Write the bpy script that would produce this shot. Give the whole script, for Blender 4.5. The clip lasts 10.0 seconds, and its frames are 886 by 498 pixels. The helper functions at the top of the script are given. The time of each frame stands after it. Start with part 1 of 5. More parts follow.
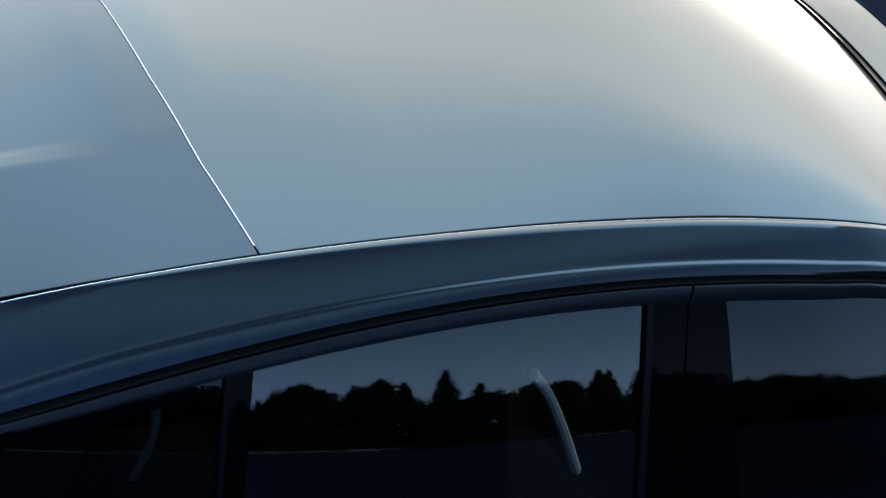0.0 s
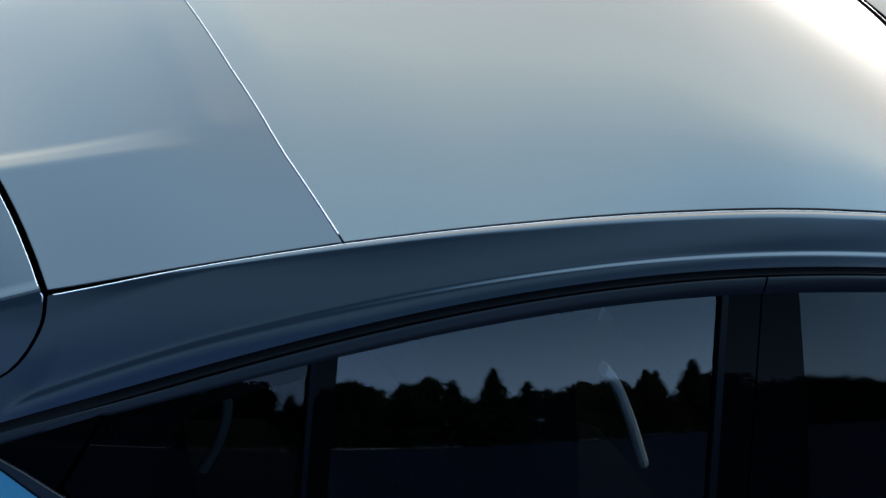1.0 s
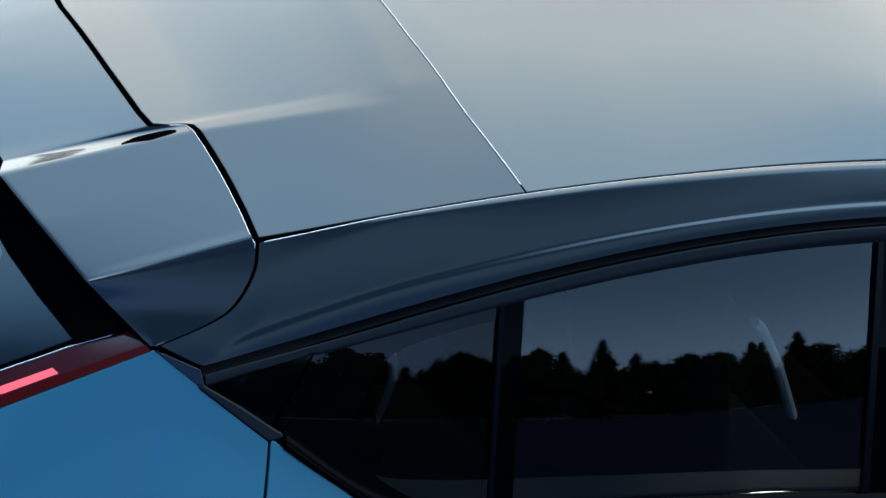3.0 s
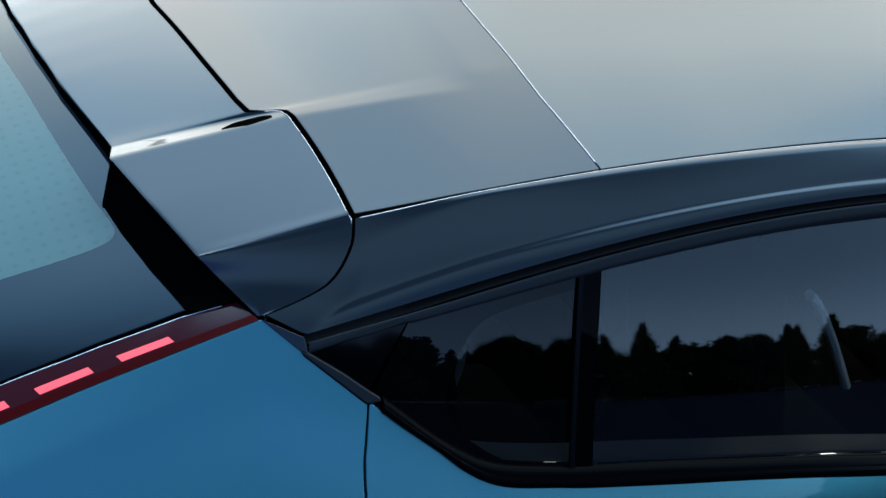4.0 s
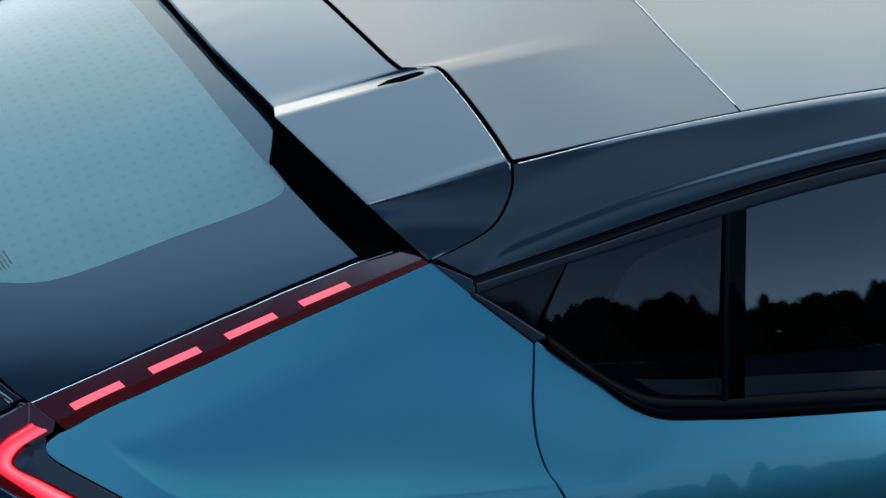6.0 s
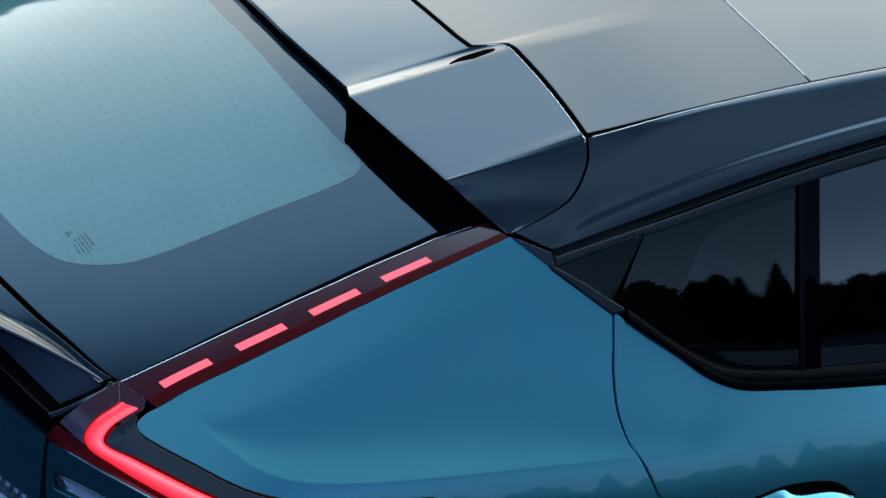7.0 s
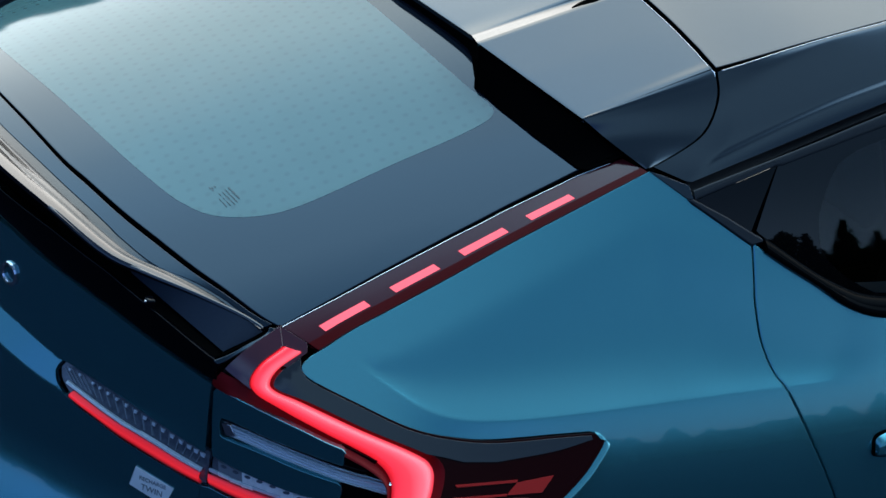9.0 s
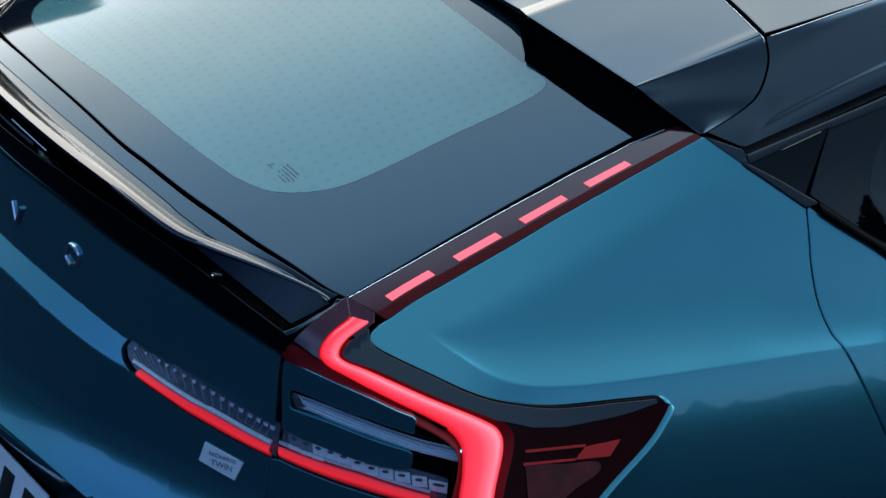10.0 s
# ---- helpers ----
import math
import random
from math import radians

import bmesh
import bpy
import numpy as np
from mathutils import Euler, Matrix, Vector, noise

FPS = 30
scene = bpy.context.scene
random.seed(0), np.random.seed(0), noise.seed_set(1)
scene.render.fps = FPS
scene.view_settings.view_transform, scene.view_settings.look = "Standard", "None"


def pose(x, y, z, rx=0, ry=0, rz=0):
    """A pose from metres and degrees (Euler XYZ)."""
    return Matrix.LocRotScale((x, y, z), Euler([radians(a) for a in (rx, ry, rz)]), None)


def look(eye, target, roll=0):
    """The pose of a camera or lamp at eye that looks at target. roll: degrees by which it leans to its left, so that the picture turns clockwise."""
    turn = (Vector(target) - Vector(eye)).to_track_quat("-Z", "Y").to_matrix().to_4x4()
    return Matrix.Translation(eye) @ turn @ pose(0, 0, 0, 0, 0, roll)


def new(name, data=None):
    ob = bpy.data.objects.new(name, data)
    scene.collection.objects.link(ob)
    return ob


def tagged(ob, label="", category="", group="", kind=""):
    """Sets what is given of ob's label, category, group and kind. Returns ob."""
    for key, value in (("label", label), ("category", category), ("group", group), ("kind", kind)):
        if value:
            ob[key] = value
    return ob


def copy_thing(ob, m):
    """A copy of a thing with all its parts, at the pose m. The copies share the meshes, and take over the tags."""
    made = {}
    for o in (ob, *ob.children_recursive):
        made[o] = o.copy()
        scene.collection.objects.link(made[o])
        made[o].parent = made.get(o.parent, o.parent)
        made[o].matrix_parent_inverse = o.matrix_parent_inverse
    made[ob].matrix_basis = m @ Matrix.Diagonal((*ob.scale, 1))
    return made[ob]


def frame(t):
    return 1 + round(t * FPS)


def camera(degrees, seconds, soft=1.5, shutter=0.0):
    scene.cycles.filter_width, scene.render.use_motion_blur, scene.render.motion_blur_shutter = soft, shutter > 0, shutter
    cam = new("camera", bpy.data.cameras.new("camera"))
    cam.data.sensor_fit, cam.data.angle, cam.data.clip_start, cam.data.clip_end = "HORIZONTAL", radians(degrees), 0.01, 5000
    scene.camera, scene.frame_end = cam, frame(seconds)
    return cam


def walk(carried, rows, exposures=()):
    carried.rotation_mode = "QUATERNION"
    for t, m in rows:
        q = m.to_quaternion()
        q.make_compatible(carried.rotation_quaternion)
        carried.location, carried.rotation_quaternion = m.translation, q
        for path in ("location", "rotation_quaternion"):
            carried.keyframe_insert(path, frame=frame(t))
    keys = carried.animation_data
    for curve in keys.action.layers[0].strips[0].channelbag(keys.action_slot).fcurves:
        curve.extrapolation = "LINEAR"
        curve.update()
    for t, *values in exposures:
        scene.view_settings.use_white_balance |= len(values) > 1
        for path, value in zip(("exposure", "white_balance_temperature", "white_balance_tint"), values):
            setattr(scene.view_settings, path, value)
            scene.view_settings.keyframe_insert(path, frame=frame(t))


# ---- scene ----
from mathutils.geometry import delaunay_2d_cdt

# Camera: a slow slide back along a parked car's right flank.
cam = camera(28.5, 10.0)
ROWS = [
    (0.0, -0.7429, -2.3386, 2.5958, 62.224, -19.246, -29.820),
    (0.5, -0.7820, -2.3368, 2.5725, 62.406, -19.160, -29.493),
    (1.0, -0.8234, -2.3410, 2.5499, 62.504, -18.944, -29.073),
    (1.5, -0.8698, -2.3514, 2.5276, 62.535, -18.617, -28.686),
    (2.0, -0.9204, -2.3656, 2.5026, 62.516, -18.171, -28.318),
    (2.5, -0.9738, -2.3816, 2.4758, 62.702, -17.564, -28.086),
    (4.0, -1.2163, -2.5016, 2.4431, 63.554, -16.001, -28.202),
    (4.5, -1.2916, -2.5414, 2.4361, 63.434, -15.422, -28.208),
    (5.0, -1.3416, -2.5474, 2.4133, 63.527, -14.809, -28.209),
    (5.5, -1.3861, -2.5439, 2.3832, 63.728, -14.120, -28.268),
    (7.0, -1.5123, -2.5217, 2.2937, 64.185, -12.113, -28.399),
    (7.5, -1.5546, -2.5188, 2.2616, 64.292, -11.374, -28.443),
    (8.0, -1.6012, -2.5108, 2.2274, 64.455, -10.746, -28.639),
    (8.5, -1.6505, -2.5006, 2.1936, 64.717, -10.135, -29.037),
    (9.0, -1.6990, -2.4892, 2.1604, 65.064, -9.520, -29.538),
    (9.5, -1.7415, -2.4854, 2.1297, 65.331, -8.739, -29.896),
    (10.0, -1.7876, -2.4825, 2.0995, 65.580, -8.067, -30.297),
]
walk(cam, [(t, pose(x, y, z, rx, ry, rz)) for t, x, y, z, rx, ry, rz in ROWS])

# ---- light: dusk sky, glow low ahead of the car ----
SUN_AZ, SUN_EL, CLOUD = 48.0, 10.0, 9.0          # degrees from the car's left side (+y) towards its front (+x)
scene.view_settings.exposure = 3.0
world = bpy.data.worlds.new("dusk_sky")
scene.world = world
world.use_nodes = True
wn = world.node_tree.nodes
sky = wn.new("ShaderNodeTexSky")
sky.sky_type = "NISHITA"
sky.sun_disc = False
sky.sun_elevation = radians(SUN_EL)
sky.sun_rotation = radians(SUN_AZ)
sky.air_density, sky.dust_density, sky.ozone_density = 1.0, 4.0, 2.0
wn["Background"].inputs["Strength"].default_value = 0.15
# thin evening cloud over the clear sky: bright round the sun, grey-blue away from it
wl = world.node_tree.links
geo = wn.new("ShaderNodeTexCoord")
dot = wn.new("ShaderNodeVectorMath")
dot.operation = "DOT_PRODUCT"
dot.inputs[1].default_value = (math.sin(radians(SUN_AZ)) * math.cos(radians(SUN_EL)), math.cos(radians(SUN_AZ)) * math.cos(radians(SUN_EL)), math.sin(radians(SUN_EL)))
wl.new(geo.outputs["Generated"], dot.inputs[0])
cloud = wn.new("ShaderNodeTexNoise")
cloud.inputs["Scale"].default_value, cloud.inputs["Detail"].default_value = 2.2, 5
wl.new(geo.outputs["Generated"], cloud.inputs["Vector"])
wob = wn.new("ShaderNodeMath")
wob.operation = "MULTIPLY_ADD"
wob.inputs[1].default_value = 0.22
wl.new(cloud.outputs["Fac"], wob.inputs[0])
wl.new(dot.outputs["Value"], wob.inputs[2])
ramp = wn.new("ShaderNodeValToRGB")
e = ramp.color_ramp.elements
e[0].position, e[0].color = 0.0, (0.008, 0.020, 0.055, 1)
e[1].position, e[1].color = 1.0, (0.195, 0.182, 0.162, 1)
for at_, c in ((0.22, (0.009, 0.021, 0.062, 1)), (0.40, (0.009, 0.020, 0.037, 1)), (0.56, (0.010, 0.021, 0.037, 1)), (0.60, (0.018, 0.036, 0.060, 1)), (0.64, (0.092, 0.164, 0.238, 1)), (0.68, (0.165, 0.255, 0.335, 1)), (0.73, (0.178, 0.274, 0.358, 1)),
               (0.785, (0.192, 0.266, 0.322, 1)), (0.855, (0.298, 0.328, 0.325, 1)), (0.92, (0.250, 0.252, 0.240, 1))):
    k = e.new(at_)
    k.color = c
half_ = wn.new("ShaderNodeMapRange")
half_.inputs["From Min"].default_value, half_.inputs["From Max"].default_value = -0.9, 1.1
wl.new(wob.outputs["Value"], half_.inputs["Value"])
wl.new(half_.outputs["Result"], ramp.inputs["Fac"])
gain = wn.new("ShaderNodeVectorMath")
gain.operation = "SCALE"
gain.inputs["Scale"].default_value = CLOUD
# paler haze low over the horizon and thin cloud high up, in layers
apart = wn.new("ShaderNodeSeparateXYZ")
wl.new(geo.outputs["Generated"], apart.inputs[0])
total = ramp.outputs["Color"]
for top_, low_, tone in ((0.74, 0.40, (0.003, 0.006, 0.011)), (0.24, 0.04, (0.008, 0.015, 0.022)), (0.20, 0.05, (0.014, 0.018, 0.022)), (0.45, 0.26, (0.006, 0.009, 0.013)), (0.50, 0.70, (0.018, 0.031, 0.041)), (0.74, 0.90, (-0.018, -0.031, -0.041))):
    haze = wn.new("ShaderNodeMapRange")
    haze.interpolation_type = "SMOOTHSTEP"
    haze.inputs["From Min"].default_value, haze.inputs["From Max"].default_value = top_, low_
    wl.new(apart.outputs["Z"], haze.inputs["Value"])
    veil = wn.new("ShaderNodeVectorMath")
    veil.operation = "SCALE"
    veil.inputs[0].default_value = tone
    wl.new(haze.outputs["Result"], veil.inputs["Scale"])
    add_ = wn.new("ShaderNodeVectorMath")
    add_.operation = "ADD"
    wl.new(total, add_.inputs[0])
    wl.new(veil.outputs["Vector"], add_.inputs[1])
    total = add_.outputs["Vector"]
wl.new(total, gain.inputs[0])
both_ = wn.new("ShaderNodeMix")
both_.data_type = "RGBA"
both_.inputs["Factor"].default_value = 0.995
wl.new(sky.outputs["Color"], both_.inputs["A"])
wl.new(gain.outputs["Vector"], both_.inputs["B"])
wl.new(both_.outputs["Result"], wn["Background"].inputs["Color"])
sun_data = bpy.data.lights.new("sun", "SUN")
sun_data.energy, sun_data.angle, sun_data.color = 0.12, radians(14), (1.0, 0.9, 0.78)
sun = new("sun", sun_data)
sd = Vector((math.sin(radians(SUN_AZ)) * math.cos(radians(SUN_EL)), math.cos(radians(SUN_AZ)) * math.cos(radians(SUN_EL)), math.sin(radians(SUN_EL))))
sun.matrix_world = look(sd * 30, (0, 0, 0))


# ---- materials ----
def material(name, color, rough=0.4, metal=0.0, coat=0.0, coat_rough=0.03, ior=1.5, grain=0.0, grain_scale=40.0, bump=0.0,
             bump_scale=200.0, rough_var=0.0, emission=None, power=0.0, transmission=0.0, tint=(1, 1, 1)):
    m = bpy.data.materials.new(name)
    m.use_nodes = True
    nt = m.node_tree
    b = nt.nodes["Principled BSDF"]
    s = b.inputs
    s["Base Color"].default_value = (*color, 1)
    s["Roughness"].default_value = rough
    s["Metallic"].default_value = metal
    s["IOR"].default_value = ior
    s["Specular Tint"].default_value = (*tint, 1)
    s["Coat Weight"].default_value = coat
    s["Coat Roughness"].default_value = coat_rough
    s["Transmission Weight"].default_value = transmission
    co = nt.nodes.new("ShaderNodeTexCoord")
    if grain:
        n = nt.nodes.new("ShaderNodeTexNoise")
        n.inputs["Scale"].default_value, n.inputs["Detail"].default_value = grain_scale, 6
        nt.links.new(co.outputs["Object"], n.inputs["Vector"])
        r = nt.nodes.new("ShaderNodeValToRGB")
        r.color_ramp.elements[0].position, r.color_ramp.elements[1].position = 0.3, 0.7
        r.color_ramp.elements[0].color = (*[c * (1 - grain) for c in color], 1)
        r.color_ramp.elements[1].color = (*[min(1, c * (1 + grain)) for c in color], 1)
        nt.links.new(n.outputs["Fac"], r.inputs["Fac"])
        nt.links.new(r.outputs["Color"], s["Base Color"])
    if rough_var:
        n = nt.nodes.new("ShaderNodeTexNoise")
        n.inputs["Scale"].default_value, n.inputs["Detail"].default_value = 7, 8
        nt.links.new(co.outputs["Object"], n.inputs["Vector"])
        q = nt.nodes.new("ShaderNodeMapRange")
        q.inputs["To Min"].default_value, q.inputs["To Max"].default_value = rough - rough_var, rough + rough_var
        nt.links.new(n.outputs["Fac"], q.inputs["Value"])
        nt.links.new(q.outputs["Result"], s["Roughness"])
    if bump:
        n = nt.nodes.new("ShaderNodeTexNoise")
        n.inputs["Scale"].default_value, n.inputs["Detail"].default_value = bump_scale, 4
        nt.links.new(co.outputs["Object"], n.inputs["Vector"])
        p = nt.nodes.new("ShaderNodeBump")
        p.inputs["Strength"].default_value, p.inputs["Distance"].default_value = bump, 0.002
        nt.links.new(n.outputs["Fac"], p.inputs["Height"])
        nt.links.new(p.outputs["Normal"], s["Normal"])
    if emission:
        s["Emission Color"].default_value = (*emission, 1)
        s["Emission Strength"].default_value = power
    return m


BLUE = material("blue_metallic_paint", (0.064, 0.285, 0.320), rough=0.22, metal=0.84, coat=1.0, coat_rough=0.02, grain=0.12, grain_scale=900)
ROOF = material("black_metallic_roof_paint", (0.023, 0.029, 0.037), rough=0.20, metal=1.0, coat=1.0, coat_rough=0.05, grain=0.10, grain_scale=700)
GLOSS = material("gloss_black_trim", (0.0015, 0.0015, 0.002), rough=0.05, rough_var=0.02, ior=1.27)
BELT = material("black_belt_moulding", (0.0015, 0.0015, 0.002), rough=0.10, rough_var=0.03, ior=1.065)
DIVIDER = material("black_window_divider", (0.003, 0.004, 0.006), rough=0.3, ior=1.15)
PILLAR = material("gloss_black_pillar_film", (0.0012, 0.0012, 0.0015), rough=0.02, ior=1.13)
RUBBER = material("black_rubber", (0.004, 0.004, 0.005), rough=0.6, bump=0.1, ior=1.25)
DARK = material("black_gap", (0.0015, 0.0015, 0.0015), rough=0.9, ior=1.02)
FRIT = material("black_glass_frit", (0.004, 0.007, 0.012), rough=0.06, tint=(0.58, 0.81, 1.0))
ROOFGLASS = material("dark_roof_glass", (0.040, 0.046, 0.050), rough=0.33, metal=1.0, coat=1.0, coat_rough=0.05, grain=0.06, grain_scale=500)
ROOFGLASS.node_tree.nodes["Principled BSDF"].inputs["Coat IOR"].default_value = 1.62
CHROME = material("satin_chrome", (0.75, 0.76, 0.78), rough=0.18, metal=1.0)
LENS = material("dark_red_lens", (0.05, 0.004, 0.008), rough=0.12, ior=1.4)
FACE = material("maroon_lens_face", (0.05, 0.006, 0.012), rough=0.12, ior=1.4, coat=1.0, coat_rough=0.05)
LENSRED = material("red_reflector", (0.34, 0.012, 0.010), rough=0.5, ior=1.2)
DEEPRED = material("deep_red_reflector", (0.050, 0.003, 0.003), rough=0.4, ior=1.25, grain=0.5, grain_scale=30)
SMOKE = material("smoked_lens", (0.012, 0.0006, 0.0008), rough=0.06, ior=1.16)
GUIDE = material("lit_red_light_guide", (0.4, 0.02, 0.03), rough=0.3)
_nt = GUIDE.node_tree
_at = _nt.nodes.new("ShaderNodeAttribute")
_at.attribute_name = "across"
_rp = _nt.nodes.new("ShaderNodeValToRGB")
_el = _rp.color_ramp.elements
_el[0].position, _el[0].color = 0.0, (0.45, 0.006, 0.012, 1)
_el[1].position, _el[1].color = 1.0, (0.70, 0.030, 0.050, 1)
for _p, _c in ((0.10, (0.85, 0.016, 0.030, 1)), (0.45, (0.92, 0.034, 0.060, 1)), (0.68, (1.0, 0.115, 0.170, 1)), (0.88, (1.0, 0.155, 0.215, 1)), (0.96, (0.95, 0.060, 0.095, 1))):
    _k = _el.new(_p)
    _k.color = _c
_nt.links.new(_at.outputs["Fac"], _rp.inputs["Fac"])
_nt.links.new(_rp.outputs["Color"], _nt.nodes["Principled BSDF"].inputs["Emission Color"])
_nt.nodes["Principled BSDF"].inputs["Emission Strength"].default_value = 0.135
HOUSING = material("red_lamp_housing", (0.15, 0.002, 0.004), rough=0.55, ior=1.2)
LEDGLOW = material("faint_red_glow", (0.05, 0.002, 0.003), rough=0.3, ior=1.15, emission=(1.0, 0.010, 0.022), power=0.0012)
LEDP = material("lit_red_dash", (0.5, 0.05, 0.07), rough=0.3, emission=(1.0, 0.105, 0.135), power=0.145)
BAND = material("grey_lens_band", (0.010, 0.010, 0.013), rough=0.15, coat=0.32, coat_rough=0.04)
CLEAR = material("clear_lamp_plastic", (0.55, 0.60, 0.66), rough=0.12, coat=1.0)
SEAT = material("charcoal_upholstery", (0.004, 0.0042, 0.0045), rough=0.95, bump=0.3, bump_scale=600, grain=0.2, ior=1.06)
PIPING = material("pale_seat_piping", (0.80, 0.81, 0.76), rough=0.7, bump=0.4, bump_scale=500)
PALE = material("pale_cabin_lining", (0.13, 0.135, 0.13), rough=0.8, bump=0.3, bump_scale=300)
TYRE = material("tyre_rubber", (0.012, 0.012, 0.013), rough=0.8, bump=0.3)
ALLOY = material("dark_alloy", (0.25, 0.26, 0.28), rough=0.3, metal=1.0)
PLATE = material("plate_white", (0.86, 0.86, 0.84), rough=0.4, grain=0.05)
INK = material("black_ink", (0.01, 0.01, 0.01), rough=0.5)
STAMP = material("grey_stamp_ink", (0.022, 0.045, 0.052), rough=0.4)
# own tone for the lip's rearward end, its shade put into the colour
LIPSHADE = material("shaded_lip_face", (0.018, 0.026, 0.038), rough=0.38, ior=1.33, grain=0.06, grain_scale=300)
FRAME = material("satin_black_frame", (0.008, 0.010, 0.014), rough=0.30, ior=1.33)
RIBS = material("smoky_clear_lens", (0.085, 0.100, 0.125), rough=0.15, coat=0.6, grain=0.25, grain_scale=120)
RIBEDGE = material("clear_rib_edge", (0.20, 0.23, 0.26), rough=0.25)
MIRROR = material("silver_reflector_and_highlight", (0.78, 0.83, 0.86), rough=0.26, metal=0.75)
FRITPANE = material("black_bordered_pane", (0.0015, 0.0015, 0.002), rough=0.012, ior=1.40)
CELL = material("white_lamp_cell", (0.78, 0.80, 0.80), rough=0.35, grain=0.08, grain_scale=200)
TUBE = GUIDE.copy()
TUBE.name = "lit_red_tube"
_el = [n for n in TUBE.node_tree.nodes if n.bl_idname == "ShaderNodeValToRGB"][0].color_ramp.elements
for _p, _c in zip(list(_el), ((0.10, 0.001, 0.002), (0.42, 0.007, 0.011), (0.66, 0.018, 0.028), (0.36, 0.006, 0.010), (0.12, 0.002, 0.003), (0.04, 0.001, 0.001), (0.02, 0.0005, 0.001))):
    _p.color = (*_c, 1)
GREYINK = material("grey_ink", (0.2, 0.21, 0.22), rough=0.5)
ASPHALT = material("asphalt", (0.0075, 0.0105, 0.021), rough=1.0, ior=1.03, grain=0.35, grain_scale=60, bump=0.6, bump_scale=90)
GRAVEL = material("pale_gravel", (0.35, 0.35, 0.33), rough=0.95, grain=0.3, grain_scale=5)
BARK = material("bark", (0.05, 0.04, 0.03), rough=0.9, grain=0.4, grain_scale=8)
LEAF = material("dark_conifer_foliage", (0.012, 0.018, 0.010), rough=1.0, grain=0.5, grain_scale=2, ior=1.05)


def glass_material(name, tint, amount, faces=1.0):
    """Tinted car glass: a dark clear pane with a mirror-like face."""
    m = bpy.data.materials.new(name)
    m.use_nodes = True
    nt = m.node_tree
    nt.nodes.remove(nt.nodes["Principled BSDF"])
    out = nt.nodes["Material Output"]
    tr = nt.nodes.new("ShaderNodeBsdfTransparent")
    tr.inputs["Color"].default_value = (*tint, 1)
    gl = nt.nodes.new("ShaderNodeBsdfGlossy")
    gl.inputs["Roughness"].default_value = 0.018
    fr = nt.nodes.new("ShaderNodeFresnel")
    fr.inputs["IOR"].default_value = amount
    mix = nt.nodes.new("ShaderNodeMixShader")
    both = nt.nodes.new("ShaderNodeMath")                        # light thrown back by the inner face too
    both.operation, both.use_clamp = "MULTIPLY", True
    both.inputs[1].default_value = faces
    nt.links.new(fr.outputs["Fac"], both.inputs[0])
    nt.links.new(both.outputs["Value"], mix.inputs["Fac"])
    nt.links.new(tr.outputs["BSDF"], mix.inputs[1])
    nt.links.new(gl.outputs["BSDF"], mix.inputs[2])
    nt.links.new(mix.outputs["Shader"], out.inputs["Surface"])
    return m


GLASS = glass_material("tinted_side_glass", (0.92, 0.94, 0.92), 1.5, 2.9)
# copy of the side glass, mirror weakened to dim the reflected sky
FRONTDIM = glass_material("dimmed_front_side_glass", (0.84, 0.87, 0.87), 1.5, 1.35)
REARTINT = glass_material("privacy_side_glass", (0.84, 0.87, 0.87), 1.5, 1.15)
SCREEN = glass_material("tinted_windscreen", (0.6, 0.66, 0.66), 1.5)
REARGLASS = material("tailgate_glass", (0.080, 0.172, 0.170), rough=0.06, ior=1.38, grain=0.03, grain_scale=15)

_nt = REARGLASS.node_tree
_vo = _nt.nodes.new("ShaderNodeTexVoronoi")
_vo.voronoi_dimensions = "2D"
_vo.inputs["Scale"].default_value, _vo.inputs["Randomness"].default_value = 46, 0.12
_co = _nt.nodes.new("ShaderNodeTexCoord")
_nt.links.new(_co.outputs["Object"], _vo.inputs["Vector"])
_rp = _nt.nodes.new("ShaderNodeMapRange")
_rp.inputs["From Min"].default_value, _rp.inputs["From Max"].default_value = 0.08, 0.27
_rp.inputs["To Min"].default_value, _rp.inputs["To Max"].default_value = 0.87, 1.0
_nt.links.new(_vo.outputs["Distance"], _rp.inputs["Value"])
_mx = _nt.nodes.new("ShaderNodeVectorMath")
_mx.operation = "SCALE"
_old = _nt.nodes["Principled BSDF"].inputs["Base Color"].links[0].from_socket
_nt.links.new(_old, _mx.inputs[0])
_nt.links.new(_rp.outputs["Result"], _mx.inputs["Scale"])
_nt.links.new(_mx.outputs["Vector"], _nt.nodes["Principled BSDF"].inputs["Base Color"])

# ---- mesh helpers ----
def spline(points, n):
    """n points along a smooth curve through the given ones."""
    c = np.asarray(points, float)
    u = np.linspace(0, len(c) - 1 - 1e-9, n)
    i = u.astype(int)
    w = (u - i)[:, None]
    q = np.vstack([2 * c[0] - c[1], c, 2 * c[-1] - c[-2]])
    a, b, d, e = q[i], q[i + 1], q[i + 2], q[i + 3]
    return 0.5 * (2 * b + (d - a) * w + (2 * a - 5 * b + 4 * d - e) * w ** 2 + (e - a + 3 * b - 3 * d) * w ** 3)


def blend(a, b, n, bulge=0.0, way=(0, 0, 1)):
    """A grid of n rows from curve a to curve b, with an optional bulge."""
    v = np.linspace(0, 1, n)[None, :, None]
    g = a[:, None] * (1 - v) + b[:, None] * v
    return g + np.asarray(way, float) * (4 * v * (1 - v)) * bulge


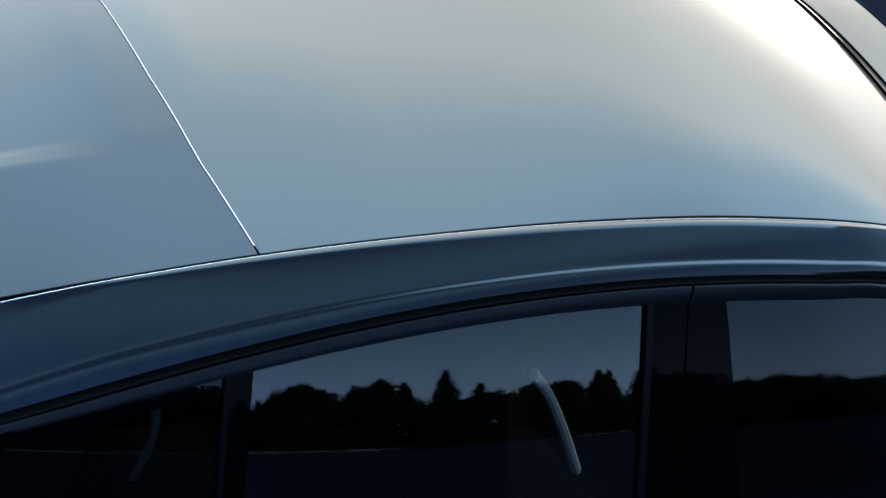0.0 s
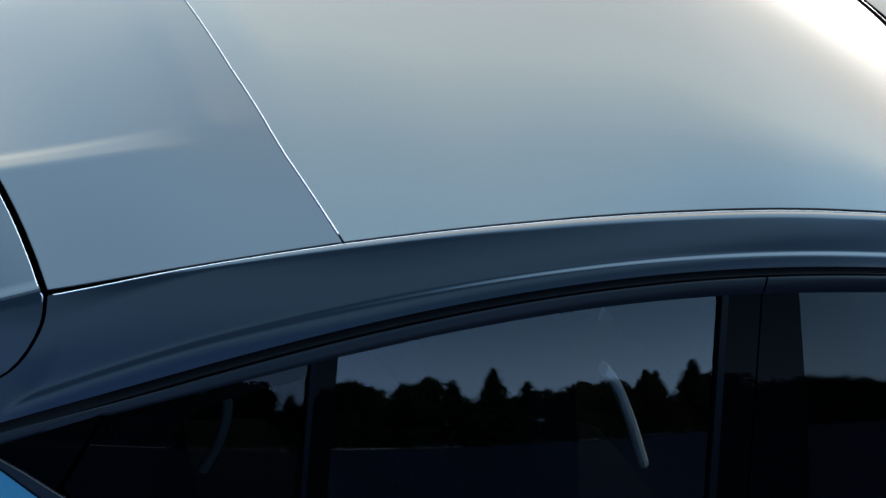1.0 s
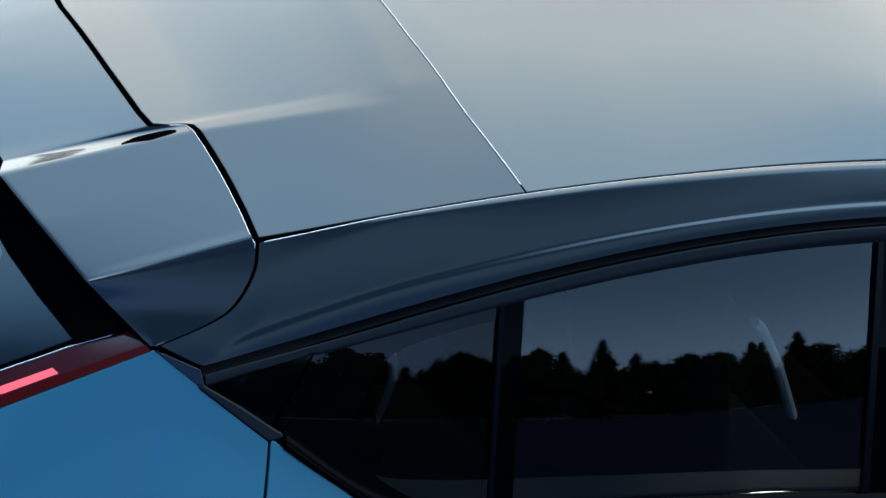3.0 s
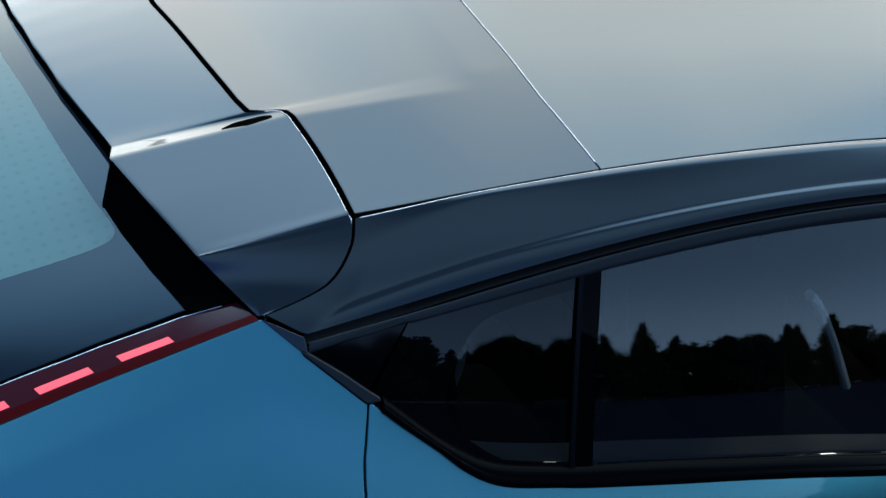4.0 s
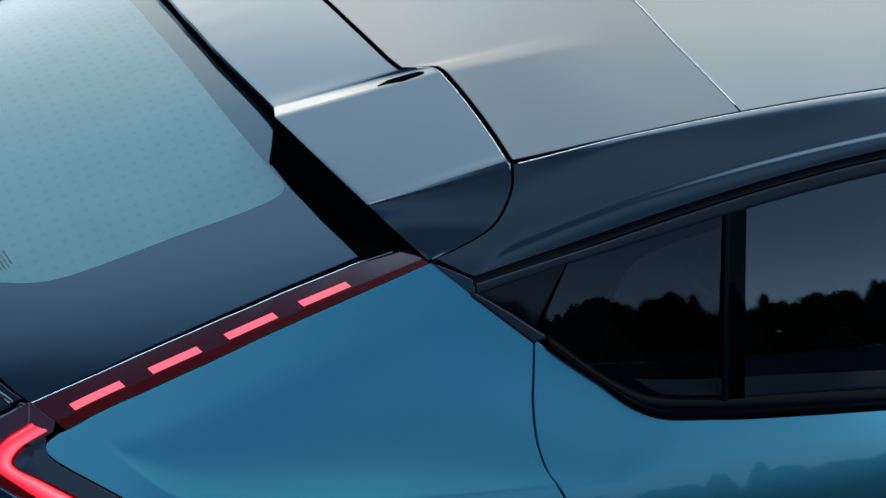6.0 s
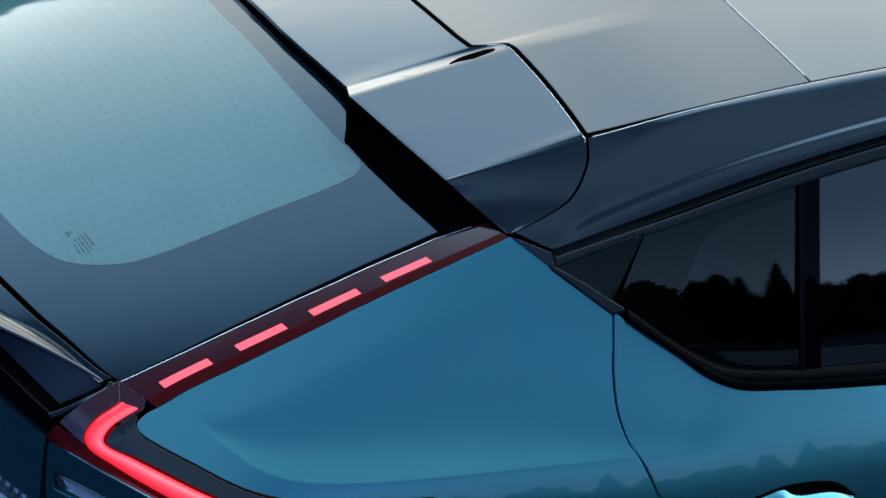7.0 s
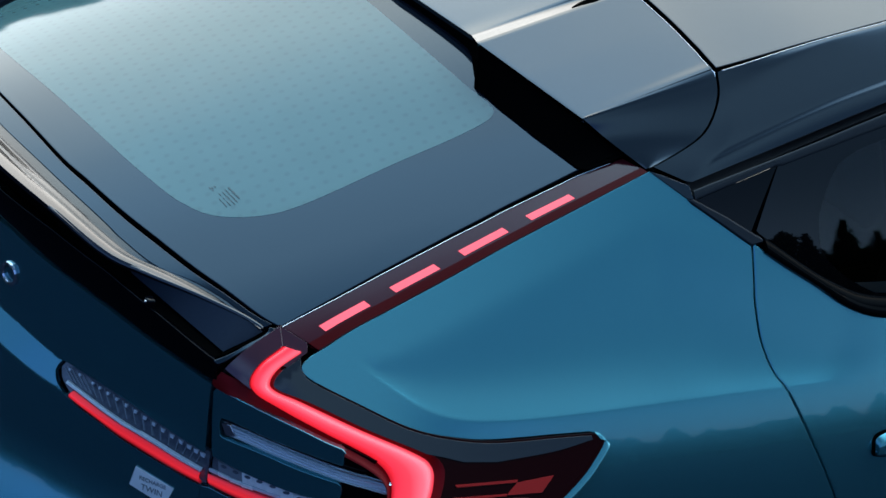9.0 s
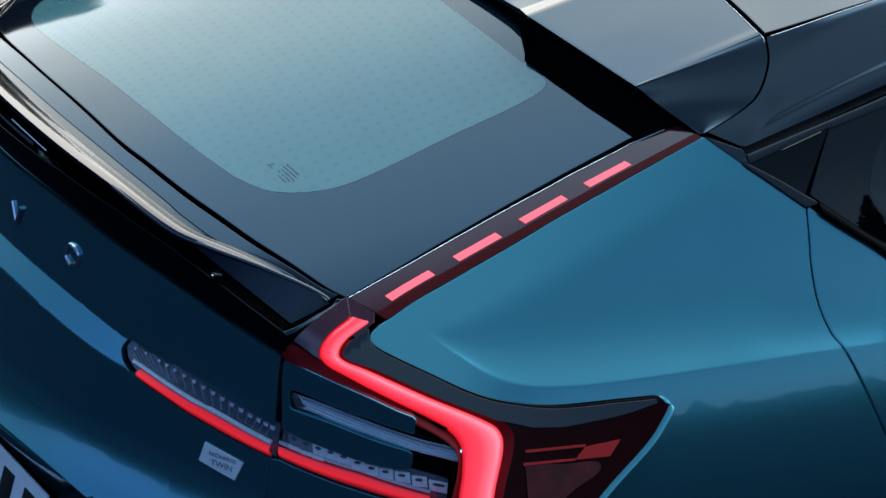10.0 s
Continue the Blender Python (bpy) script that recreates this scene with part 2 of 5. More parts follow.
def link(name, verts, faces, mat, parent=None, label="", smooth=True, bevel=0.0):
    me = bpy.data.meshes.new(name)
    me.from_pydata([tuple(map(float, v)) for v in verts], [], faces)
    me.materials.append(mat)
    me.validate()
    if smooth:
        me.shade_smooth()
        bm = bmesh.new()
        bm.from_mesh(me)
        for e in bm.edges:
            if len(e.link_faces) == 2 and e.calc_face_angle(0) > radians(38):
                e.smooth = False
        bm.to_mesh(me)
        bm.free()
    ob = new(name, me)
    if parent:
        ob.parent = parent
    if label:
        tagged(ob, label)
    if bevel:
        b = ob.modifiers.new("edge", "BEVEL")
        b.width, b.segments, b.limit_method, b.angle_limit = bevel, 2, "ANGLE", radians(50)
        b.harden_normals = True
    return ob


def normals(g):
    du, dv = np.gradient(g, axis=0), np.gradient(g, axis=1)
    n = np.cross(du, dv)
    return n / (np.linalg.norm(n, axis=2, keepdims=True) + 1e-12)


def sheet(name, g, mat, parent, out, depth=0.01, label="", bevel=0.0012):
    """A panel with thickness from a grid of points; out: a way that its face looks to."""
    n = normals(g)
    s = 1.0 if (n.mean((0, 1)) @ np.asarray(out, float)) > 0 else -1.0
    n = n * s
    a, b = g.shape[:2]
    verts = np.concatenate([g.reshape(-1, 3), (g - n * depth).reshape(-1, 3)])
    faces = []
    k = a * b
    at = lambda i, j: i * b + j
    for i in range(a - 1):
        for j in range(b - 1):
            q = [at(i, j), at(i + 1, j), at(i + 1, j + 1), at(i, j + 1)]
            if s < 0:
                q.reverse()
            faces.append(q)
            faces.append([v + k for v in reversed(q)])
    rim = [at(i, 0) for i in range(a)] + [at(a - 1, j) for j in range(1, b)] + [at(i, b - 1) for i in range(a - 2, -1, -1)] + [at(0, j) for j in range(b - 2, 0, -1)]
    for p, q in zip(rim, rim[1:] + rim[:1]):
        f = [p, p + k, q + k, q]
        if s < 0:
            f.reverse()
        faces.append(f)
    return link(name, verts, faces, mat, parent, label, bevel=bevel)


def mirrored(g):
    return g * np.array([1.0, -1.0, 1.0])


def pair(name, g, mat, parent, out, depth=0.01, label="", bevel=0.0012):
    """The same panel on the right and on the left of the car."""
    a = sheet(name, g, mat, parent, out, depth, label, bevel)
    b = sheet(name, mirrored(g), mat, parent, (out[0], -out[1], out[2]), depth, label, bevel)
    return a, b


def trimmed(name, outline, fn, mat, parent, out, step=0.012, depth=0.010, lip=0.0012, label="", both=True, slope=None, creases=()):
    """A panel cut along an outline of 2D points, laid on the surface fn(a, b), with a rolled edge."""
    o = np.asarray(outline, float)
    keep = [0] + [k for k in range(1, len(o)) if np.linalg.norm(o[k] - o[k - 1]) > 1e-5]
    o = o[keep]
    if np.linalg.norm(o[0] - o[-1]) < 1e-5:
        o = o[:-1]
    if np.sum(o[:, 0] * np.roll(o[:, 1], -1) - o[:, 1] * np.roll(o[:, 0], -1)) < 0:
        o = o[::-1]
    dense = []
    for a, b in zip(o, np.roll(o, -1, axis=0)):
        k = max(1, int(np.linalg.norm(b - a) / step))
        dense += [a + (b - a) * j / k for j in range(k)]
    o = np.array(dense)
    lo_, hi_ = o.min(0), o.max(0)
    gx, gz = np.meshgrid(np.arange(lo_[0], hi_[0], step), np.arange(lo_[1], hi_[1], step), indexing="ij")
    g = np.stack([gx.ravel(), gz.ravel()], 1)
    a, b = o, np.roll(o, -1, axis=0)
    # grid points well inside only
    cross = ((a[None, :, 1] > g[:, None, 1]) != (b[None, :, 1] > g[:, None, 1]))
    xi = a[None, :, 0] + (g[:, None, 1] - a[None, :, 1]) / np.where(np.abs(b - a)[None, :, 1] < 1e-12, 1e-12, (b - a)[None, :, 1]) * (b - a)[None, :, 0]
    inside = (np.sum(cross & (g[:, None, 0] < xi), axis=1) % 2) == 1
    near = np.min(np.linalg.norm(g[:, None] - o[None], axis=2), axis=1) < 0.6 * step
    g = g[inside & ~near]
    m = len(o)
    edges = [(k, (k + 1) % m) for k in range(m)]
    pts = [o]
    n_ = m
    for c in creases:
        cross = ((a[None, :, 1] > c[:, None, 1]) != (b[None, :, 1] > c[:, None, 1]))
        xi = a[None, :, 0] + (c[:, None, 1] - a[None, :, 1]) / np.where(np.abs(b - a)[None, :, 1] < 1e-12, 1e-12, (b - a)[None, :, 1]) * (b - a)[None, :, 0]
        ok = ((np.sum(cross & (c[:, None, 0] < xi), axis=1) % 2) == 1) & (np.min(np.linalg.norm(c[:, None] - o[None], axis=2), axis=1) > 0.003)
        ids = np.where(ok)[0]
        edges += [(n_ + q, n_ + q + 1) for q in range(len(ids) - 1) if ids[q + 1] == ids[q] + 1]
        pts.append(c[ids])
        n_ += len(ids)
        if len(g):
            g = g[np.min(np.linalg.norm(g[:, None] - c[None], axis=2), axis=1) > 0.0035]
    pts = np.vstack(pts + [g])
    vs, _, fs, *_ = delaunay_2d_cdt([Vector(k) for k in pts], edges, [], 1, 1e-7)
    v2 = np.array([(k.x, k.y) for k in vs])
    e = 1e-4
    p3 = fn(v2[:, 0], v2[:, 1])
    n3 = np.cross(fn(v2[:, 0] + e, v2[:, 1]) - fn(v2[:, 0] - e, v2[:, 1]), fn(v2[:, 0], v2[:, 1] + e) - fn(v2[:, 0], v2[:, 1] - e))
    n3 /= np.linalg.norm(n3, axis=1, keepdims=True) + 1e-15
    if slope is not None:
        # a drawn pane: its upright curve is given by slope(z), the rest by the skin
        hold, flat = np.full(len(v2), 1.3), np.minimum(v2[:, 0], 1.05)
        n3 = np.cross(fn(flat + e, hold) - fn(flat - e, hold), fn(flat, hold + e) - fn(flat, hold - e))
        n3 = n3 / n3[:, 1:2]
        n3 = np.stack([n3[:, 0], n3[:, 1], -slope(v2[:, 1])], 1)
        n3 /= np.linalg.norm(n3, axis=1, keepdims=True)
    turn = (n3.mean(0) @ np.asarray(out, float)) < 0
    if turn:
        n3 = -n3
    rim = np.arange(m)
    tan = np.roll(p3[:m], -1, axis=0) - np.roll(p3[:m], 1, axis=0)
    tan /= np.linalg.norm(tan, axis=1, keepdims=True) + 1e-15
    side = np.cross(tan, n3[:m]) * (-1 if turn else 1)
    r1 = p3[:m] + side * lip - n3[:m] * lip
    r2 = p3[:m] + side * lip - n3[:m] * depth
    verts = np.vstack([p3, r1, r2])
    nrm = np.vstack([n3, side, side])
    k0 = len(p3)
    faces = []
    for f in fs:
        f = list(f)
        a, b, c = p3[f[0]], p3[f[1]], p3[f[2]]
        if np.cross(b - a, c - a) @ n3[f[0]] < 0:
            f.reverse()
        faces.append(f)
    for k in range(m):
        q = (k + 1) % m
        for x0, x1 in ((0, k0), (k0, k0 + m)):
            f = [x0 + k, x1 + k, x1 + q, x0 + q]
            a, b, c = verts[f[0]], verts[f[1]], verts[f[2]]
            if np.cross(b - a, c - a) @ (nrm[f[0]] + nrm[f[1]]) < 0:
                f.reverse()
            faces.append(f)
    made = []
    for flip in ((False, True) if both else (False,)):
        k = np.array([1, -1, 1]) if flip else np.array([1, 1, 1])
        me = bpy.data.meshes.new(name)
        me.from_pydata([tuple(map(float, v)) for v in verts * k], [], [f[::-1] for f in faces] if flip else faces)
        me.materials.append(mat)
        me.shade_smooth()
        me.normals_split_custom_set_from_vertices([tuple(map(float, v)) for v in nrm * k])
        ob = new(name, me)
        if parent:
            ob.parent = parent
        if label:
            tagged(ob, label)
        made.append(ob)
    return made


def tube(name, points, r, mat, parent=None, label="", n=10, flat=1.0):
    p = np.asarray(points, float)
    t = np.gradient(p, axis=0)
    t /= np.linalg.norm(t, axis=1, keepdims=True) + 1e-12
    ref = np.array([0.0, 0.0, 1.0]) if abs(t[:, 2]).mean() < 0.8 else np.array([0.0, 1.0, 0.0])
    u = np.cross(t, ref)
    u /= np.linalg.norm(u, axis=1, keepdims=True) + 1e-12
    w = np.cross(t, u)
    rr = np.broadcast_to(np.asarray(r, float), (len(p),))
    ang = np.linspace(0, 2 * math.pi, n, endpoint=False)
    verts = (p[:, None] + rr[:, None, None] * (np.cos(ang)[None, :, None] * u[:, None] + flat * np.sin(ang)[None, :, None] * w[:, None])).reshape(-1, 3)
    faces = []
    for i in range(len(p) - 1):
        for j in range(n):
            faces.append([i * n + j, i * n + (j + 1) % n, (i + 1) * n + (j + 1) % n, (i + 1) * n + j])
    faces.append(list(range(n))[::-1])
    faces.append([(len(p) - 1) * n + j for j in range(n)])
    return link(name, verts, faces, mat, parent, label)


def block(name, size, at, mat, parent=None, label="", bevel=0.01, m=None, seg=3):
    bm = bmesh.new()
    bmesh.ops.create_cube(bm, size=1)
    bmesh.ops.scale(bm, vec=size, verts=bm.verts)
    if bevel:
        bmesh.ops.bevel(bm, geom=list(bm.edges), offset=bevel, segments=seg, profile=0.5, affect="EDGES")
    bmesh.ops.transform(bm, matrix=(m or Matrix.Translation(at)), verts=bm.verts)
    me = bpy.data.meshes.new(name)
    bm.to_mesh(me)
    bm.free()
    me.materials.append(mat)
    me.shade_smooth()
    ob = new(name, me)
    if parent:
        ob.parent = parent
    if label:
        tagged(ob, label)
    return ob


# ---- the car's skin ----
GROUND = 0.07


def side_y(x, z):
    w = z - 1.2
    return -0.731 - 0.130 * x + 0.583 * w + 0.072 * x * x - 0.314 * x * w - 0.062 * w * w


def rear_x(y):
    return -1.024 + 0.46 * y * y


GK = 0.28


def glass_z(x, y):
    return 1.227 + 0.357 * (x + 0.267) + GK * (0.655 ** 2 - y * y)


def corner(s, z, r=0.06):
    """A point of the skin at height z: s < 0 along the flank, s > 0 along the tail."""
    s, z = np.broadcast_arrays(np.asarray(s, float), np.asarray(z, float))
    y = np.full(z.shape, -0.72)
    for _ in range(20):
        x = rear_x(y)
        y = side_y(x, z)
    x = rear_x(y)

    def at(u):
        xs = x - np.minimum(u, 0)
        yr = y + np.maximum(u, 0)
        return np.where(u < 0, xs, rear_x(yr)), np.where(u < 0, side_y(xs, z), yr)

    t = np.clip((s + r) / (2 * r), 0, 1)
    ax, ay = at(np.full(s.shape, -r))
    bx, by = at(np.full(s.shape, r))
    qx = (1 - t) ** 2 * ax + 2 * t * (1 - t) * x + t * t * bx
    qy = (1 - t) ** 2 * ay + 2 * t * (1 - t) * y + t * t * by
    px, py = at(s)
    inn = np.abs(s) < r
    return np.stack([np.where(inn, qx, px), np.where(inn, qy, py), z], -1)


def upright(s, z, d=0.0):
    """The body corner below the lamp: as corner(), but standing upright towards the flank; d sinks it."""
    s, z = np.broadcast_arrays(np.asarray(s, float), np.asarray(z, float))
    top_z = np.interp(s, [-0.085, -0.072, -0.035, 0.019, 0.078, 0.2], [0.905, 0.928, 0.953, 0.975, 0.990, 0.995])
    p = corner(s, top_z)
    return np.stack([p[..., 0] + 0.6 * d, p[..., 1] + 0.8 * d, z], -1)


LAMP_EDGE = [(-0.084, 1.080), (-0.02, 1.055), (0.036, 1.024), (0.078, 0.990)]


def lamp_face(s, z, d=0.0):
    """The rear lamp's skin: its upper edge leans in to meet the lamp strip; d lifts it."""
    s, z = np.broadcast_arrays(np.asarray(s, float), np.asarray(z, float))
    edge_z = 1.0485 - 0.450 * s - 1.0 * s * s - 6.5 * s ** 3
    k = np.clip(1 - 0.92 * (edge_z - z) / 0.040, 0, 1) * np.clip(0.71 - 7.19 * s - 35.1 * s * s + 110.6 * s ** 3, 0, 1)
    k = k * np.clip((z - 0.985) / 0.03, 0, 1)
    return corner(s, z) + (0.026 * k)[..., None] * np.array([0.46, 0.77, -0.45]) + np.asarray(d)[..., None] * np.array([-0.5, -0.75, 0.4])


def on_side(xz, off=0.0):
    xz = np.asarray(xz, float)
    return np.stack([xz[..., 0], side_y(xz[..., 0], xz[..., 1]) + off, xz[..., 1]], -1)


CREASE = [(-0.66, 1.062), (-0.62, 1.033), (-0.59, 1.013), (-0.55, 0.990), (-0.505, 0.976), (-0.45, 0.970), (-0.36, 0.969), (-0.16, 0.974), (0.04, 0.978), (0.4, 0.979), (1.2, 0.979), (2.2, 0.979)]


crease_fine = spline(CREASE, 240)


def crease_z(x):
    c = crease_fine
    return np.interp(x, c[:, 0], c[:, 1])


def lower_rise(z):
    """How far the body side below the shoulder leans in with height: upright low down, leaning more towards the belt."""
    u = np.maximum(np.asarray(z, float) - 0.943, -0.19)
    return 0.40 * u + np.where(u > 0, 0.47, 0.90) * u * u


CURL = [(0.10, 0.978), (0.129, 0.984), (0.168, 1.003), (0.190, 1.027), (0.200, 1.052), (0.205, 1.09)]
curl_fine = spline(CURL, 80)


def flank(x, z):
    """The body side: a leaning shoulder with a shallow scoop that ends in the door, and a fuller, more upright side below its crease."""
    x, z = np.broadcast_arrays(np.asarray(x, float), np.asarray(z, float))
    zc = crease_z(x)
    fold = np.clip((x + 0.62) / 0.22, 0, 1)
    fold = fold * fold * (3 - 2 * fold)
    skin_ = side_y(x, z)
    low = side_y(x, zc) + lower_rise(z) - lower_rise(zc)
    past = np.clip((x - np.interp(z, curl_fine[:, 1], curl_fine[:, 0])) / 0.12 + 0.35, 0, 1)
    past = past * past * (3 - 2 * past)
    # scoop between shoulder and lamp strip
    top_ = np.where(x < -0.15, 1.205 + 0.36 * (x + 0.15), np.interp(x, [-0.15, 0.0, 0.2], [1.205, 1.15, 1.06]))
    f = np.clip((z - zc) / np.maximum(top_ - zc, 0.02), 0, 1)
    scoop = 0.062 * f * (1 - f) ** 2 * np.clip((top_ - zc) / 0.20, 0, 1) * np.interp(x, [-0.10, 0.20], [1.0, 0.85])
    w = 0.0007 + 0.0016 * (1 - fold)
    both = w * np.logaddexp(skin_ / w, low / w)
    both = skin_ + fold * (both - skin_) + scoop
    return both * (1 - past) + low * past


def on_flank(xz, off=0.0):
    xz = np.asarray(xz, float)
    return np.stack([xz[..., 0], flank(xz[..., 0], xz[..., 1]) + off, xz[..., 1]], -1)


RAIL = [(-0.2, -0.585, 1.340), (-0.001, -0.597, 1.382), (0.185, -0.602, 1.427), (0.404, -0.604, 1.473), (0.645, -0.618, 1.5214), (0.918, -0.636, 1.5657), (1.220, -0.661, 1.599),
        (1.561, -0.690, 1.606), (1.95, -0.712, 1.547), (2.3, -0.735, 1.372), (2.65, -0.755, 1.14)]
rail_fine = spline(RAIL, 400)


def roof_z(x, y):
    yr = np.interp(x, rail_fine[:, 0], -rail_fine[:, 1])
    zr = np.interp(x, rail_fine[:, 0], rail_fine[:, 2])
    k = np.clip(x / 0.4, 0, 1)
    q = np.minimum(1, np.abs(y) / yr)
    rear = 0.163 * (1 - np.maximum(q, 0.62) ** 1.12) + 0.02 * np.maximum(0, 1 - (q / 0.62) ** 2)
    return zr + rear * (1 - k) + 0.135 * (1 - q ** 1.6) * k + 0.042 * np.exp(-((x - 1.25) / 0.42) ** 2) * (1 - np.exp(-(1 - q) * yr / 0.09))


car = tagged(new("car"), "blue metallic crossover coupe with black roof, parked", "car")
car.location = (0, 0, 0)
UP, OUT, BACK = (0, 0, 1), (0, -1, 0.4), (-1, 0, 0.2)

# roof: front glass panel and painted rear panel
NY = 61
t = np.linspace(-1, 1, NY)


def across(x_of, edge_gap=0.003):
    """A curve over the roof from side to side, at x_of(|y| / half-width)."""
    pts = []
    for q in t:
        x = x_of(abs(q))
        yr = np.interp(x, rail_fine[:, 0], -rail_fine[:, 1]) - edge_gap
        pts.append((x, q * yr, float(roof_z(x, q * yr))))
    return np.array(pts)


def roof_grid(xa, xb, n, step=0.0):
    rows = []
    for k in np.linspace(0, 1, n):
        rows.append(across(lambda q: xa(q) * (1 - k) + xb(q) * k))
    return np.array(rows)


seam_x = lambda q: float(np.interp(q, [0, 0.12, 0.27, 0.44, 0.58, 0.67, 0.74, 0.88, 1.0], [0.328, 0.333, 0.339, 0.346, 0.356, 0.362, 0.368, 0.386, 0.402]))
front_x = lambda q: 1.745 - 0.03 * q ** 2
sheet("glass_roof_panel", roof_grid(lambda q: seam_x(q) + 0.001, front_x, 50), ROOFGLASS, car, UP, label="dark glossy panoramic roof panel")
sheet("roof_seal", roof_grid(lambda q: front_x(q) + 0.003, lambda q: front_x(q) + 0.030, 4) - np.array([0, 0, 0.004]), RUBBER, car, UP, 0.006)
sheet("roof_seal_bead", roof_grid(lambda q: front_x(q) + 0.034, lambda q: front_x(q) + 0.040, 3) + np.array([0, 0, 0.001]), GLOSS, car, UP, 0.006)
sheet("roof_seal", roof_grid(lambda q: front_x(q) + 0.044, lambda q: front_x(q) + 0.072, 4) - np.array([0, 0, 0.004]), RUBBER, car, UP, 0.006)
header = roof_grid(lambda q: front_x(q) + 0.075, lambda q: front_x(q) + 0.20, 10)
header[:, :, 2] += 0.055 * np.linspace(0, 1, 10)[:, None] * (1 - np.abs(t) ** 2.5)[None]
sheet("roof_header", header, ROOF, car, UP, label="black painted roof header")


def gap_x(q):
    """Front edge of the spoiler across the roof; steps forward outside the ridge."""
    y = q * 0.597
    inner = np.interp(y, [0, 0.08, 0.2, 0.26, 0.325, 0.37], [-0.105, -0.101, -0.096, -0.092, -0.087, -0.079])
    outer = np.interp(y, [0.35, 0.37, 0.40, 0.434, 0.47, 0.503, 0.55, 0.597], [-0.037, -0.032, -0.025, -0.0185, -0.013, -0.009, -0.005, -0.003])
    k = np.clip((y - 0.357) / 0.020, 0, 1)
    k = k * k * (3 - 2 * k)
    return inner * (1 - k) + outer * k


def channel(g):
    """Sink the middle of the rear roof a little, more towards the tail."""
    x, y = g[..., 0], np.abs(g[..., 1])
    ridge = 0.392 + 0.05 * np.maximum(x, 0)
    k = np.clip((ridge - y) / 0.034, 0, 1)
    k = np.where(k < 0.85, k, 0.85 + (k - 0.85) * (1.0 - (k - 0.85) / 0.3))
    d = 0.0135 * np.clip((0.28 - x) / 0.45, 0, 1) ** 0.75
    h = g.copy()
    h[..., 2] -= d * k
    return h


NY = 181
t = np.linspace(-1, 1, NY)
rear_roof = channel(roof_grid(lambda q: gap_x(q) + 0.005, lambda q: seam_x(q) - 0.001, 24))
sheet("rear_roof_panel", rear_roof, ROOF, car, UP, label="black painted rear roof panel")

# added chrome tube imitates the pale highlight on the panel's rounded edge
seam_line = across(seam_x) + np.array([0, 0, 0.0001])
tube("seam_highlight", seam_line[2:-2], 0.0011, CHROME, car, "thin chrome highlight drawn along the roof joint", 6)

# roof rail (cant rail) between roof edge and door opening
TRIM = [(-0.142, 1.262), (-0.085, 1.2426), (0.076, 1.2925), (0.236, 1.3425), (0.396, 1.390), (0.557, 1.4328), (0.718, 1.4694), (0.878, 1.4987), (1.038, 1.5203), (1.199, 1.5341),
        (1.36, 1.5408), (1.52, 1.5413), (1.85, 1.50), (2.2, 1.34), (2.6, 1.09)]
trim_fine = spline(TRIM[1:], 300)
trim_z = lambda x: np.interp(x, trim_fine[:, 0], trim_fine[:, 1])
NU = 160
# stations matched by x so that the section stays upright
xs = np.concatenate([np.linspace(0, 0.25, 40), np.linspace(0.26, 2.6, NU - 40)])
A = np.stack([np.interp(xs, rail_fine[:, 0], rail_fine[:, k]) for k in range(3)], 1)
xb = xs - 0.142 * np.clip(1 - xs / 0.25, 0, 1)
zb = np.where(xb < -0.076, np.interp(xb, [-0.142, -0.085, -0.076], [1.2615, 1.2426, 1.2454]), trim_z(xb))
B = on_side(np.stack([xb, zb], 1))
v = np.array([0, 0.01, 0.022, 0.04, 0.07, 0.14, 0.25, 0.38, 0.5, 0.6, 0.68, 0.72, 0.745, 0.77, 0.80, 0.84, 0.9, 0.96, 1.0])
bow = np.interp(v, [0, 0.01, 0.022, 0.04, 0.07, 0.25, 0.5, 0.68, 0.72, 0.745, 0.77, 0.80, 0.9, 1.0], [0, 0.0016, 0.0026, 0.0033, 0.0036, 0.0040, 0.0030, 0.0014, 0.0010, 0.0014, 0.0024, 0.0032, 0.0024, 0.0])
dip = np.interp(v, [0, 0.03, 0.07, 0.5, 1.0], [0, 0.005, 0.0075, 0.005, 0.0])
rail = A[:, None] * (1 - v)[None, :, None] + B[:, None] * v[None, :, None] + (bow[None] + np.clip((xs - 0.2) / 0.8, 0, 1)[:, None] * dip[None])[..., None] * np.array([0, -0.85, 0.5])
GAPC = spline([(-0.001, -0.600, 1.379), (-0.007, -0.623, 1.353), (-0.025, -0.643, 1.325), (-0.046, -0.655, 1.304), (-0.074, -0.662, 1.289), (-0.111, -0.668, 1.274), (-0.142, -0.672, 1.263)], 19)
fade = np.clip(1 - xs / 0.22, 0, 1)[:, None, None] ** 1.5
rail = rail + fade * (GAPC - rail[0])[None] + 0
rail[:, :, 0] += 0.003 * fade[:, :, 0]
pair("roof_rail", rail, ROOF, car, OUT, 0.012, "black painted roof rail")

# spoiler: top plate, with outer winglets folded down to the lamp strips
half_f = np.concatenate([np.linspace(0, 0.345, 26), np.linspace(0.350, 0.368, 9), np.linspace(0.372, 0.392, 7), np.linspace(0.398, 0.584, 20), [0.5905, 0.594]])
half_r = np.concatenate([np.linspace(0, 0.322, 26), np.linspace(0.326, 0.338, 9), np.linspace(0.345, 0.389, 7), np.linspace(0.395, 0.5836, 20), [0.5891, 0.5916]])
REAR_Y = [0, 0.064, 0.134, 0.207, 0.312, 0.338, 0.389, 0.4875, 0.5916]
